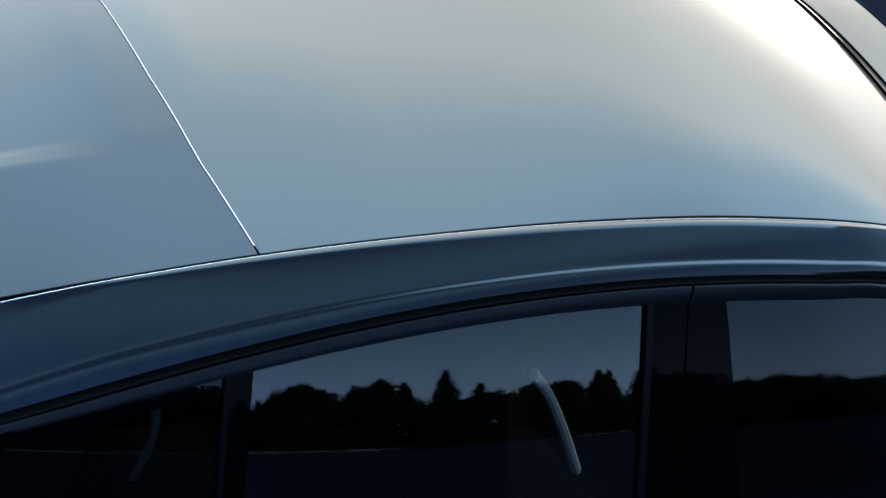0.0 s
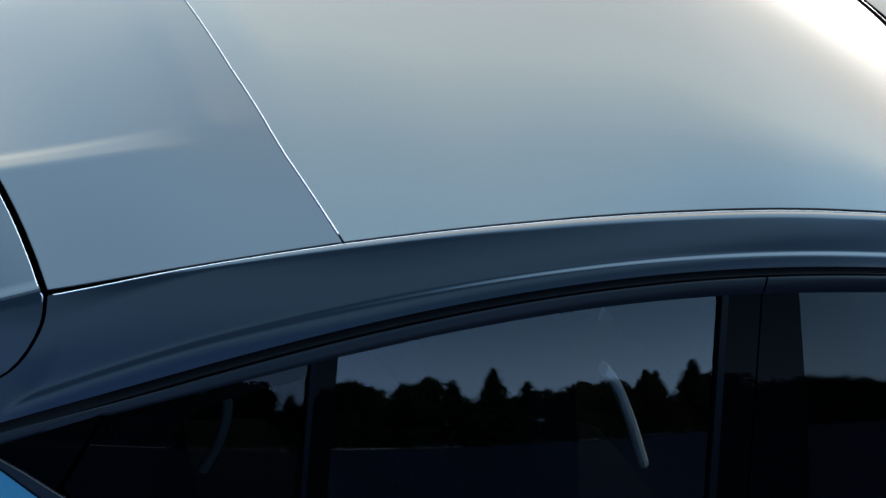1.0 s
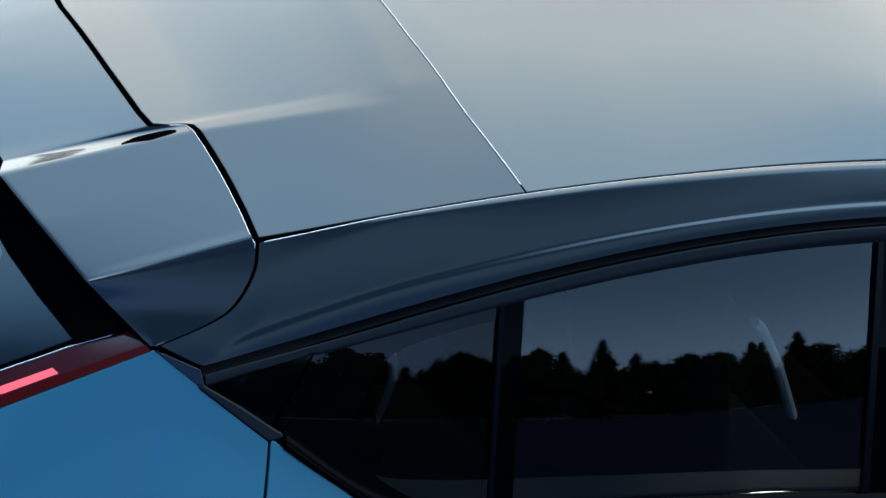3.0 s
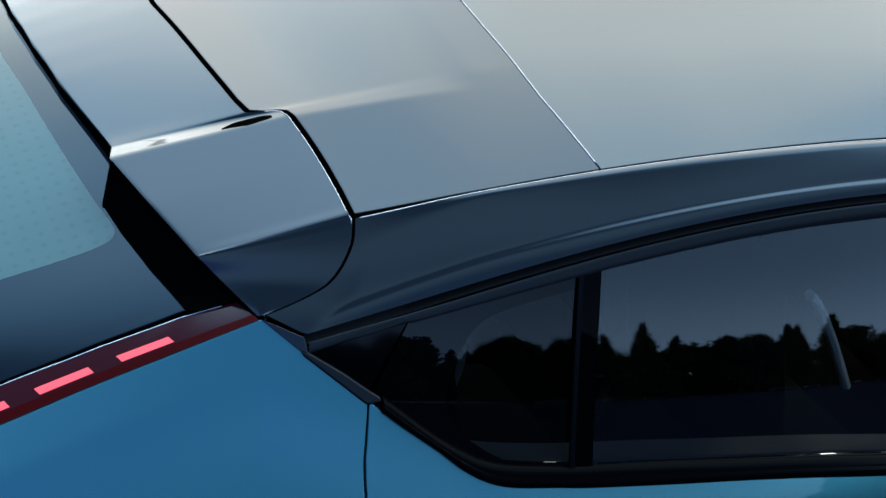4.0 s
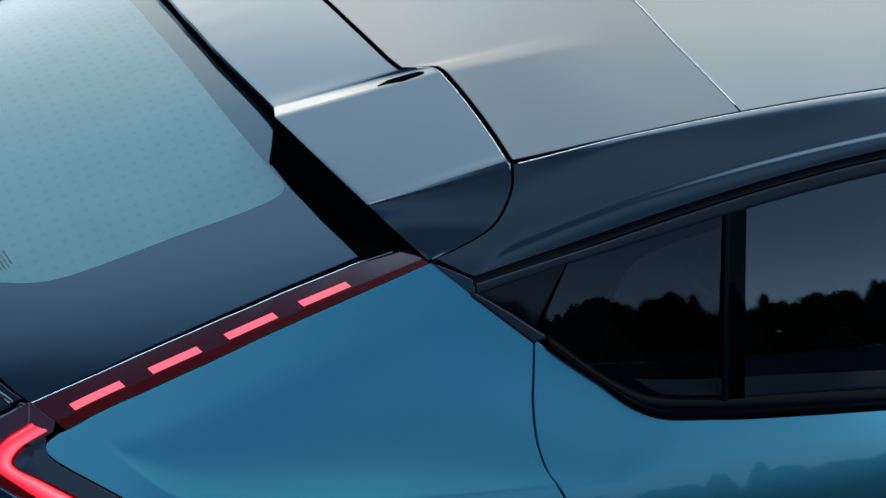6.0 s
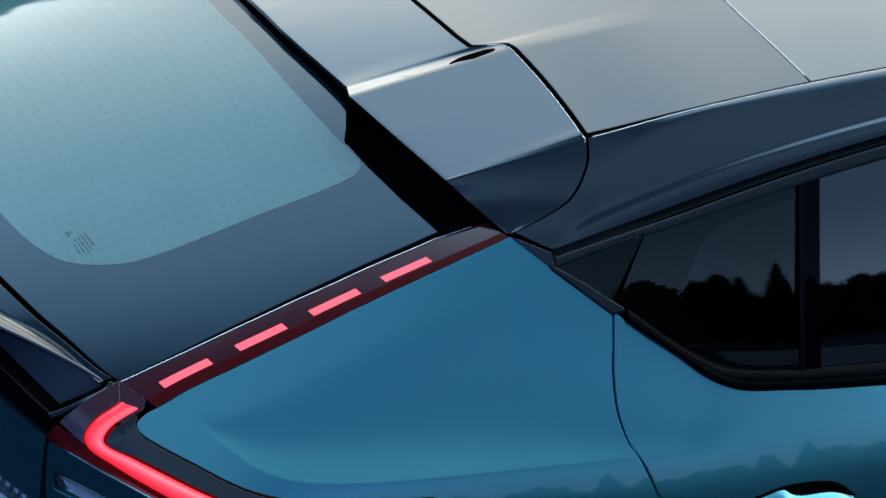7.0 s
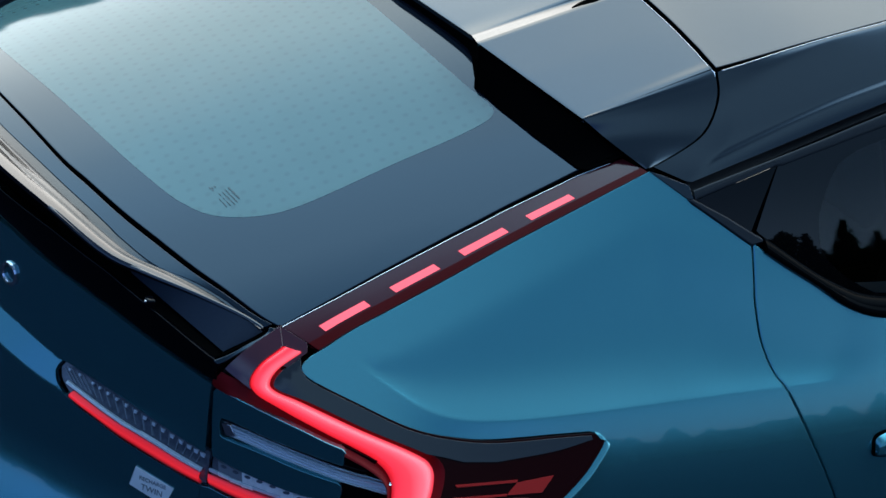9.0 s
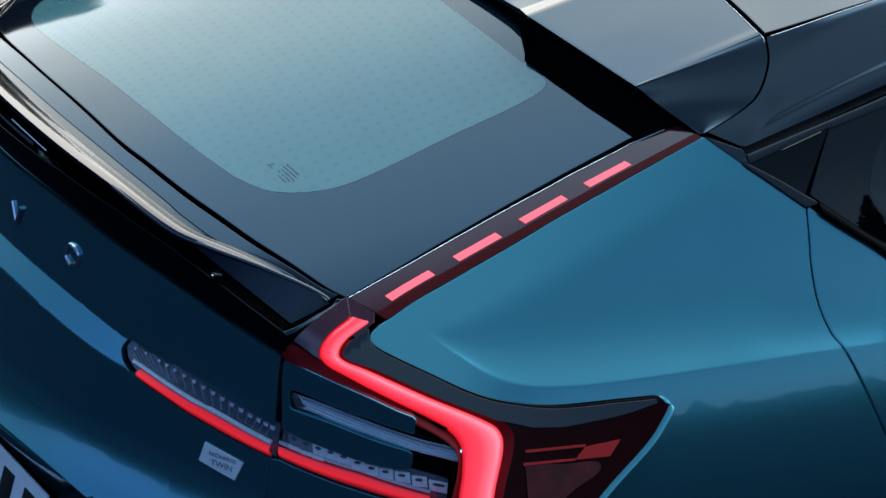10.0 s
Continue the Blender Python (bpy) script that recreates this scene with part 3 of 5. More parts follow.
REAR_X = [-0.298, -0.296, -0.294, -0.286, -0.272, -0.271, -0.293, -0.2612, -0.2241]
REAR_Z = [1.358, 1.358, 1.355, 1.351, 1.3445, 1.3445, 1.3525, 1.3325, 1.3095]
both_f, both_r = (np.concatenate([-h[::-1], h[1:]]) for h in (half_f, half_r))
fr = np.array([(gap_x(abs(y) / 0.597) - 0.004, y, 0.0) for y in both_f])
fr[:, 2] = roof_z(fr[:, 0], fr[:, 1])
fr = channel(fr[:, None])[:, 0]
ay = np.abs(both_r)
rr = np.stack([np.interp(ay, REAR_Y, REAR_X), both_r, np.interp(ay, REAR_Y, REAR_Z)], 1)
pv = np.concatenate([np.linspace(0, 0.90, 20), [0.93, 0.955, 0.972, 0.985, 0.994, 1.0]])
spoiler_top = fr[:, None] * (1 - pv)[None, :, None] + rr[:, None] * pv[None, :, None]
crown_ = np.interp(ay, [0.378, 0.395, 0.48, 0.575, 0.592], [0.0002, 0.0004, 0.0005, 0.0004, 0.0002])
spoiler_top[:, :, 2] += crown_[:, None] * np.interp(pv, [0, 0.955, 0.985, 1.0], [0, 1.0, 0.86, 0.0])[None]
spoiler = new("rear_spoiler")
spoiler.parent = car
wq_ = np.array([0, 0.006, 0.014, 0.025, 0.04, 0.06, 0.09, 0.13, 0.18, 0.25, 0.33, 0.42, 0.51, 0.60, 0.69, 0.78, 0.86, 0.93, 1.0])
along = lambda c: np.stack([np.interp(wq_, np.linspace(0, 1, 19), c[:, k]) for k in range(3)], 1)
wing_front = along(GAPC)
wing_front[:, 0] -= 0.003
wing_front[0] = fr[0]
wing_rear = spline([tuple(rr[0]), (-0.1965, -0.6145, 1.289), (-0.15, -0.668, 1.259)], 19)
wing_rear = along(wing_rear)
wing = wing_front[:, None] * (1 - pv)[None, :, None] + wing_rear[:, None] * pv[None, :, None] + ((1 - wq_ ** 2)[:, None] * (4 * pv * (1 - pv) * 0.0015)[None])[..., None] * np.array([0, -0.7, 0.5])
lower = np.clip(1 - wq_ / 0.5, 0, 1)[:, None]
wing[:, :, 2] += 0.001 * lower * np.interp(pv, [0, 0.93, 0.972, 1.0], [0, 1.0, 0.86, 0.0])[None]
roll = np.interp(wq_, [0, 0.014, 0.04, 0.2, 1.0], [0, 0.0003, 0.0008, 0.0018, 0.0])
wing = wing + roll[:, None, None] * np.array([0, -0.8, 0.6])
# a faint raised lip along the fold, running out to the rear
lift = 0.0016 * np.clip(np.linspace(1.2, -0.15, 26), 0, 1)
for j, f in ((0, 0.6), (1, 1.0), (2, 0.05)):
    spoiler_top[j, :, 2] += lift * f
    spoiler_top[-1 - j, :, 2] += lift * f
wing[0] = spoiler_top[0]
left = wing * np.array([1.0, -1.0, 1.0])
sheet("spoiler_plate", np.concatenate([wing[::-1][:-1], spoiler_top, left[1:]]), ROOF, spoiler, UP, 0.010, "black painted spoiler plate with folded ends")
# black patch drawn in the shape of a dark reflection on the ridge
RIDGE_MARK = [(-0.128, -0.3835), (-0.1165, -0.3785), (-0.104, -0.3745), (-0.075, -0.3755), (-0.058, -0.3785), (-0.053, -0.3845), (-0.072, -0.3895), (-0.092, -0.3915), (-0.108, -0.3880), (-0.113, -0.3855)]
ridge_mark = spline(RIDGE_MARK + RIDGE_MARK[:1], 60)[:-1]
near_ = spoiler_top.reshape(-1, 3)


def plate_z(a, b):
    """Height of the spoiler's top by the plane through its nearest points."""
    out = []
    for p, q in zip(np.ravel(a), np.ravel(b)):
        k = np.argsort((near_[:, 0] - p) ** 2 + 4 * (near_[:, 1] - q) ** 2)[:10]
        m_ = np.column_stack([near_[k, 0] - p, near_[k, 1] - q, np.ones(10)])
        out.append(np.linalg.lstsq(m_, near_[k, 2], rcond=None)[0][2])
    return np.array(out).reshape(np.shape(a))


trimmed("ridge_reflection", ridge_mark, lambda a, b: np.stack([a, b, plate_z(a, b) + 0.0014], -1), DARK, spoiler, UP, 0.008, 0.002, 0.0004, "dark reflection drawn on the ridge")
# silver tubes stand in for highlights along the joints; the fold keeps roof paint
for sy_ in (1, -1):
    tube("edge_highlight", (np.vstack([wing_front[:9][::-1][:-1], fr[:30]]) + np.array([-0.0008, 0, -0.0001])) * np.array([1, sy_, 1]), 0.0007, MIRROR, spoiler, "", 6)
    tube("fold_edge", (spoiler_top[0, :17] + np.array([0, -0.0006, -0.0004])) * np.array([1, sy_, 1]), np.linspace(0.0016, 0.0004, 17), ROOF, spoiler, "", 8)
    tube("rail_highlight", (rail[1:140, 0] + np.array([0, -0.0010, 0.0003])) * np.array([1, sy_, 1]), 0.0007, MIRROR, car, "silver highlight laid along the rail's edge", 6)
# black inner wall under the spoiler's trailing edge
wk = np.linspace(0, 1, 28)
uy = -0.638 + wk * (0.638 - 0.412)
ux = np.interp(-uy, [0.3, 0.412, 0.473, 0.55, 0.634, 0.664], [-0.318, -0.299, -0.289, -0.269, -0.240, -0.170])
low = np.stack([ux, uy, glass_z(ux, uy) + 0.003], 1)
ty = -0.638 + wk * (0.638 - 0.389)
SY = [0.389, 0.4875, 0.5916, 0.6145, 0.668]
hx = np.interp(-ty, SY, [-0.290, -0.257, -0.220, -0.1925, -0.147])
hz = np.interp(-ty, SY, [1.348, 1.326, 1.298, 1.280, 1.253])
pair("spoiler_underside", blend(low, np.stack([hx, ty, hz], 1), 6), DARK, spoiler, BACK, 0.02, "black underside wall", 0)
fx = np.linspace(-0.299, -0.05, 10)
pair("spoiler_fin", blend(np.stack([fx, np.full(10, -0.4115), glass_z(fx, -0.4115) - 0.002], 1), np.stack([fx + 0.008, np.full(10, -0.3885), 1.347 + (fx + 0.293) * 0.26], 1), 4), DARK, spoiler, (0, 1, 0), 0.006, "", 0)
uy = np.linspace(-0.39, 0.39, 41)
ux = np.interp(np.abs(uy), REAR_Y, REAR_X) + 0.005
sheet("spoiler_inner_wall", blend(np.stack([ux, uy, glass_z(ux, uy) - 0.002], 1), np.stack([ux, uy, np.interp(np.abs(uy), REAR_Y, REAR_Z) - 0.003], 1), 4), DARK, spoiler, BACK, 0.01, "", 0)
fx = np.linspace(-0.212, -0.155, 8)
pair("gap_filler", np.array([[(x, y, float(glass_z(x, y)) + 0.0045) for y in np.linspace(-0.634, -0.600, 4)] for x in fx]), DARK, spoiler, UP, 0.003, bevel=0)

# tailgate glass with its black border
tailgate = new("tailgate")
tailgate.parent = car
HATCH = [(-0.712, -0.668), (-0.731, -0.640), (-0.757, -0.585), (-0.782, -0.532), (-0.806, -0.468), (-0.831, -0.392), (-0.852, -0.303), (-0.870, -0.206), (-0.886, -0.002), (-0.888, 0.15), (-0.880, 0.30), (-0.855, 0.42),
         (-0.81, 0.53), (-0.76, 0.605), (-0.712, 0.668)]
hatch = spline(HATCH, 79)
STRIPTOP = [(-0.16, 1.266), (-0.20, 1.2535), (-0.25, 1.2385), (-0.276, 1.2285), (-0.36, 1.1985), (-0.40, 1.183), (-0.456, 1.1625), (-0.51, 1.142), (-0.549, 1.1275), (-0.628, 1.0975), (-0.714, 1.066)]
xs = np.linspace(-0.17, -0.711, 40)


def strip_top(x):
    z = np.interp(x, [k[0] for k in STRIPTOP[::-1]], [k[1] for k in STRIPTOP[::-1]])
    return np.stack([x, side_y(x, z) + 0.032, z], -1)


gy = np.linspace(-1, 1, 79)


def edge_y(x):
    return -float(strip_top(np.array(min(x, -0.2)))[1]) - 0.010


rows = []
for k in np.linspace(0, 1, 40):
    row = []
    for j, g in enumerate(gy):
        hxy = hatch[j]
        x0 = -0.15
        edge = abs(hxy[1]) / 0.664
        x = x0 + (hxy[0] + 0.002 - x0) * k
        y = hxy[1] / 0.664 * (edge_y(x) - 0.001)
        row.append((x, y, float(glass_z(x, y))))
    rows.append(row)
pane = np.array(rows)
sheet("tailgate_glass", pane, FRIT, tailgate, UP, 0.006, "black bordered tailgate glass")
FRITC = [(-0.336, 0), (-0.33, -0.17), (-0.322, -0.285), (-0.308, -0.393), (-0.2965, -0.45), (-0.2975, -0.472), (-0.317, -0.4845), (-0.373, -0.4905), (-0.466, -0.493), (-0.557, -0.498), (-0.61, -0.499), (-0.651, -0.494), (-0.693, -0.477), (-0.727, -0.452), (-0.748, -0.42), (-0.767, -0.372), (-0.795, -0.25), (-0.82, -0.06), (-0.834, 0.14), (-0.826, 0.29), (-0.795, 0.39), (-0.755, 0.445), (-0.7, 0.48), (-0.651, 0.494), (-0.61, 0.499), (-0.557, 0.498), (-0.466, 0.493), (-0.373, 0.4905), (-0.317, 0.4845), (-0.2975, 0.472), (-0.2965, 0.45), (-0.308, 0.393), (-0.322, 0.285), (-0.33, 0.17), (-0.336, 0)]
fc = spline(FRITC, 180)[:-1]
trimmed("clear_pane", fc, lambda a, b: np.stack([a, b, glass_z(a, b) + 0.0004], -1), REARGLASS, tailgate, UP, 0.02, 0.0004, 0.0, "pale dotted heated glass", both=False)
# maker's stamp on the glass: small unreadable bars
stamp_at = lambda a, b: np.stack([a, b, glass_z(a, b) + 0.0012], -1)
for r_, words in enumerate(((0.0, 0.007, 0.009, 0.0175, 0.0195, 0.028), (0.0, 0.013, 0.0145, 0.033), (0.002, 0.009, 0.0105, 0.021, 0.0225, 0.034), (0.001, 0.0065, 0.012, 0.0155, 0.020, 0.031), (0.010, 0.016, 0.018, 0.029))):
    hgt = 0.0019 if r_ == 0 else 0.0010
    for w0, w1 in zip(words[::2], words[1::2]):
        x_, y_ = -0.6885 - 0.0051 * r_, -0.4155 - 0.0012 * r_
        trimmed("stamp_bar", [(x_ + 0.2 * w0, y_ - w0), (x_ + 0.2 * w0 + hgt, y_ - w0), (x_ + 0.2 * w1 + hgt, y_ - w1), (x_ + 0.2 * w1, y_ - w1)], stamp_at, STAMP, tailgate, UP, 0.02, 0.0003, 0.0, both=False)
for x_, y_, l_ in ((-0.7115, -0.4010, 0.0045), (-0.7085, -0.4025, 0.0050), (-0.7045, -0.4022, 0.0040), (-0.7095, -0.4085, 0.0035)):
    trimmed("stamp_bar", [(x_, y_), (x_ + 0.0011, y_), (x_ + 0.0011 + 0.3 * l_, y_ - l_), (x_ + 0.3 * l_, y_ - l_)], stamp_at, STAMP, tailgate, UP, 0.02, 0.0003, 0.0, both=False)

# lamp strip beside the glass
strip = new("lamp_strip")
strip.parent = car
LOW = [(-0.15, 1.2565), (-0.265, 1.213), (-0.388, 1.1665), (-0.44, 1.146), (-0.482, 1.1295), (-0.53, 1.1115), (-0.574, 1.095), (-0.61, 1.082), (-0.641, 1.070), (-0.660, 1.0615), (-0.678, 1.0540)]
sl = spline(LOW, 50)
a = strip_top(np.linspace(-0.17, -0.712, 50))
b = on_side(sl)
lens = blend(a, b, 7, 0.0006, (0, -0.5, 0.8))
# silver tube drawn as the highlight on the lens's upper edge
for sy_ in (1, -1):
    tube("strip_highlight", (a[2:] + np.array([0, -0.001, 0.0006])) * np.array([1, sy_, 1]), 0.0005, MIRROR, strip, "thin silver highlight along the lens edge", 6)
pair("strip_lens", lens, LENS, strip, OUT, 0.01, "dark red lens")
strip_on = lambda u, k: np.stack([np.interp(u, a[::-1, 0], a[::-1, j]) * (1 - k) + np.interp(u, b[::-1, 0], b[::-1, j]) * k for j in range(3)], 1)
for x0, x1 in ((-0.272, -0.343), (-0.381, -0.452), (-0.491, -0.560), (-0.599, -0.667)):
    u = np.linspace(x0, x1, 8)
    n = np.array([0, -0.6, 0.8]) * 0.0012
    ga = strip_on(u, 0.44) + n
    gb = strip_on(u + 0.0055, 0.655) + n
    pair("light_dash", blend(ga, gb, 3), LEDP, strip, OUT, 0.002, "glowing red light bar", 0)
# weak emission stands in for the dashes' light spreading along the lower edge
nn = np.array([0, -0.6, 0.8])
pair("strip_glow", blend(a * 0.29 + b * 0.71 + nn * 0.0010, a * 0.02 + b * 0.98 + nn * 0.0004, 3), LEDGLOW, strip, OUT, 0.001, "deep red lower edge of the lens with an added glow", 0)

# rear lamp round the corner; (s, z) as in corner()
lamp = new("tail_lamp")
lamp.parent = car
LA = LAMP_EDGE
LA2 = [(0.078, 0.990), (0.019, 0.975), (-0.035, 0.953), (-0.072, 0.928), (-0.085, 0.905), (-0.07, 0.88), (-0.045, 0.855), (0.0, 0.80)]
LB = [(-0.108, 1.061), (-0.088, 1.048), (-0.079, 1.036), (-0.083, 1.022), (-0.123, 0.996), (-0.17, 0.968), (-0.224, 0.954), (-0.278, 0.948), (-0.368, 0.948), (-0.425, 0.9475)]
LB2 = [(-0.425, 0.9475), (-0.437, 0.939), (-0.40, 0.917), (-0.351, 0.894), (-0.226, 0.845), (-0.13, 0.80)]
LENSWAY = (-0.6, -0.8, 0.3)
face_at = lambda d: (lambda a, b: lamp_face(a, b, np.full(np.shape(a), d)))
outline = np.vstack([spline(LA, 20), spline(LA2, 40)[1:], spline(LB2, 24)[::-1], spline(LB, 50)[::-1][1:]])
trimmed("lamp_back", outline, face_at(-0.011), SMOKE, lamp, LENSWAY, 0.010, 0.006, label="black lamp back")
LO = [(-0.072, 1.059), (-0.028, 1.041), (0.006, 1.019), (0.013, 1.003), (-0.009, 0.990), (-0.048, 0.967), (-0.085, 0.940), (-0.09, 0.917), (-0.065, 0.89), (-0.033, 0.863), (0.0, 0.83)]
LI = [(-0.093, 1.052), (-0.046, 1.035), (-0.02, 1.019), (-0.02, 1.010), (-0.047, 0.999), (-0.098, 0.969), (-0.146, 0.943), (-0.159, 0.928), (-0.142, 0.906), (-0.081, 0.860), (-0.05, 0.83)]
lo_, li_ = spline(LO, 90), spline(LI, 90)
inner = li_ * 1.24 - lo_ * 0.24


def ribbon(a, b, heights, n):
    """A grid on the lamp's skin from curve a to curve b, with a height profile across."""
    w = np.linspace(0, 1, n)
    g = a[:, None] * (1 - w)[None, :, None] + b[:, None] * w[None, :, None]
    return lamp_face(g[..., 0], g[..., 1], np.broadcast_to(np.interp(w, *heights), g.shape[:2]))


# rounded light guide standing in a red trough
uu = np.linspace(0, 1, 17)
made = pair("light_guide", ribbon(lo_, li_, (uu, -0.007 + 0.010 * (1 - np.abs(2 * uu - 1) ** 3.5)), 17), GUIDE, lamp, LENSWAY, 0.004, "glowing red light guide", 0)
for ob in made:
    at_ = ob.data.attributes.new("across", "FLOAT", "POINT")
    at_.data.foreach_set("value", np.tile(uu, len(ob.data.vertices) // 17).astype(np.float32))
low_edge = spline([(0.045, 1.018), (0.074, 0.993), (0.019, 0.977), (-0.033, 0.955), (-0.070, 0.929), (-0.077, 0.909), (-0.053, 0.886), (-0.022, 0.862), (0.010, 0.832)], 68)
pair("lamp_trough", ribbon(low_edge, lo_[22:], ([0, 0.18, 0.45, 0.9, 1], [0.0, 0.0005, -0.003, -0.0085, -0.009]), 9), HOUSING, lamp, LENSWAY, 0.002, "dark red trough below the light guide", 0)
pair("lamp_trough", ribbon(li_[9:], li_[9:] * 1.26 - lo_[9:] * 0.26, ([0, 0.2, 0.7, 1], [-0.008, -0.006, -0.001, 0.001]), 7), HOUSING, lamp, LENSWAY, 0.002, "dark red trough beside the light guide", 0)
# maroon upper face of the lens, from the strip's joint to the corner
face = np.vstack([spline(LA, 40)[:27] + np.array([-0.001, -0.0005]), (lo_ * 1.03 - li_ * 0.03)[:25][::-1]])
trimmed("lens_face", face, face_at(0.0005), FACE, lamp, LENSWAY, 0.008, 0.006, 0.0008, label="maroon lens face")
trimmed("lens_end", np.vstack([[(-0.0858, 1.0790), (-0.1068, 1.0612), (-0.0985, 1.0520)], inner[7:8], li_[:8][::-1], lo_[:1]]), face_at(-0.0012), FACE, lamp, LENSWAY, 0.006, 0.004, 0.0005, label="dark red end of the lens")
# smoked side lens and its grey upper band
trimmed("side_lens", np.vstack([inner[45:], spline(LB2, 24)[::-1], spline(LB, 50)[::-1][:38]]), face_at(0.0), SMOKE, lamp, LENSWAY, 0.010, 0.006, label="smoked red side lens")
tint = [(-0.257, 0.926), (-0.352, 0.932), (-0.420, 0.941)]
shoulder = np.vstack([spline(LB[1:], 50) + np.array([0.003, -0.0022]), spline(tint, 16)[::-1], [(-0.21, 0.929), (-0.186, 0.936)], inner[9:56][::-1]])
trimmed("lens_shoulder", shoulder, face_at(0.0015), BAND, lamp, LENSWAY, 0.008, 0.002, 0.0006, label="smooth grey upper band of the lens")

# quarter panel: from lamp to rear door, below strip and window
UPPER = [(-0.690, 1.0475), (-0.663, 1.0585), (-0.641, 1.0685), (-0.61, 1.0805), (-0.574, 1.0935), (-0.53, 1.110), (-0.482, 1.128), (-0.44, 1.1445), (-0.388, 1.165), (-0.265, 1.2115), (-0.152, 1.255)]
DLO = [(-0.147, 1.2565), (-0.066, 1.211), (0.014, 1.1645), (0.068, 1.134), (0.123, 1.106), (0.167, 1.080), (0.209, 1.0635), (0.253, 1.0565), (0.33, 1.0535), (0.385, 1.051), (0.533, 1.048), (0.74, 1.042),
       (0.975, 1.026), (1.4, 0.985), (1.9, 0.93)]
dlo = spline(DLO, 160)
dlo_z = lambda x: np.interp(x, dlo[:, 0], dlo[:, 1])
DOORL = [(0.0135, 1.1645), (0.0105, 1.110), (0.0100, 1.085), (0.0155, 1.036), (0.0300, 0.9970), (0.0480, 0.9755), (0.0900, 0.9080), (0.1460, 0.8160), (0.1900, 0.7300), (0.2000, 0.6000)]
doorl = spline(DOORL, 40)
side_body = new("body_side")
side_body.parent = car
lbx = corner(np.array([k[0] for k in LB[2:]]), np.array([k[1] for k in LB[2:]]))[:, [0, 2]]
lb2 = corner(np.array([k[0] for k in LB2]), np.array([k[1] for k in LB2]))[:, [0, 2]]
edge = np.vstack([spline(np.vstack([[(-0.690, 1.0475)], lbx[:]]), 60), spline(lb2, 20)[1:]])
skin = lambda a, b: on_flank(np.stack([a, b], -1))
xc_ = np.arange(-0.66, 2.2, 0.008)
shoulder_lines = [np.stack([xc_, crease_z(xc_) + o_], 1) for o_ in (0.018, 0.011, 0.006, 0.002, -0.002, -0.006, -0.011, -0.018, -0.027)]
door_lines = [l_[(l_[:, 0] > 0.02) & (l_[:, 0] < 0.14)] for l_ in shoulder_lines] + [curl_fine[12:-14]]
gapq = np.array([-0.0036, 0])
quarter = np.vstack([spline(UPPER, 40), dlo[dlo[:, 0] < 0.011], doorl[doorl[:, 1] > 0.705][1:] + gapq, [(0.193, 0.702), (-0.50, 0.702)], edge[::-1]])
trimmed("quarter_panel", quarter, skin, BLUE, side_body, OUT, 0.010, 0.012, creases=shoulder_lines, label="blue metallic rear quarter panel")

# doors
def door(name, outline, label):
    d = new(name)
    d.parent = car
    trimmed("door_skin", outline, skin, BLUE, d, OUT, 0.011, 0.012, 0.0035, creases=door_lines, label=label)
    return d


rear_door = door("rear_door", np.vstack([doorl + np.array([0.0036, 0]), [(0.205, 0.42), (1.14, 0.42), (1.14, 0.6)], dlo[(dlo[:, 0] > 0.017) & (dlo[:, 0] < 1.14)][::-1]]), "blue metallic rear door")
front_door = door("front_door", np.vstack([[(1.145, 0.6), (1.145, 0.42), (2.2, 0.42), (2.15, 0.88)], dlo[(dlo[:, 0] > 1.146)][::-1]]), "blue metallic front door")

# window trim: moulding below, door frame above, pillars and panes
glow = [(0.030, 1.176), (0.119, 1.126), (0.178, 1.100), (0.213, 1.0895), (0.258, 1.0835), (0.353, 1.080), (0.395, 1.0795), (0.614, 1.077), (0.97, 1.062), (1.4, 1.02), (1.9, 0.965)]
gl_ = spline(glow, 120)
glow_z = lambda x: np.interp(x, gl_[:, 0], gl_[:, 1])
GTOP = [(0.078, 1.2692), (0.238, 1.3138), (0.398, 1.3581), (0.559, 1.3989), (0.719, 1.4336), (0.879, 1.4609), (1.039, 1.4803), (1.2, 1.4923), (1.36, 1.4986), (1.52, 1.5014), (1.8, 1.46), (2.1, 1.32), (2.4, 1.12)]
gt_ = spline(GTOP, 160)
gtop_z = lambda x: np.interp(x, gt_[:, 0], gt_[:, 1]) - 0.0035
band_z = lambda x: trim_z(x) - np.interp(x, [-0.08, 0.15, 2.4], [0.011, 0.016, 0.017])
windows = new("window_trim")
pane_slope = lambda z: 0.365 + 0.52 * (z - 1.3)
windows.parent = car
lay = lambda off: (lambda a, b: on_side(np.stack([a, b], -1), off))
xr = np.linspace(-0.08, 2.4, 140)
chan = lambda x: np.stack([on_side(np.stack([x, trim_z(x) - a * 0.014 - 0.0015], 1), o) for a, o in ((0, 0.010), (0.25, 0.016), (0.6, 0.016), (1.0, 0.006))], 1)
pair("roof_channel", chan(xr), RUBBER, windows, OUT, 0.01)


def frame_loft(x, low):
    """The pressed upper door frame: a bright rolled edge above, a flat face, a turned-in lower edge."""
    up = band_z(x)
    rows = [on_side(np.stack([x, up * (1 - a) + low * a], 1), o) for a, o in ((0.0, 0.0012), (0.05, 0.0), (0.14, -0.0008), (0.5, -0.0012), (0.86, -0.0008), (0.95, 0.0), (1.0, 0.004))]
    return np.stack(rows, 1)


xr1 = np.linspace(-0.078, 1.0855, 90)
low1 = np.where(xr1 < 0.078, np.interp(xr1, [-0.08, 0.078], [1.220, 1.2692]), gtop_z(xr1))
pair("door_frame", frame_loft(xr1, low1), FRAME, windows, OUT, 0.008, "black satin door frame")
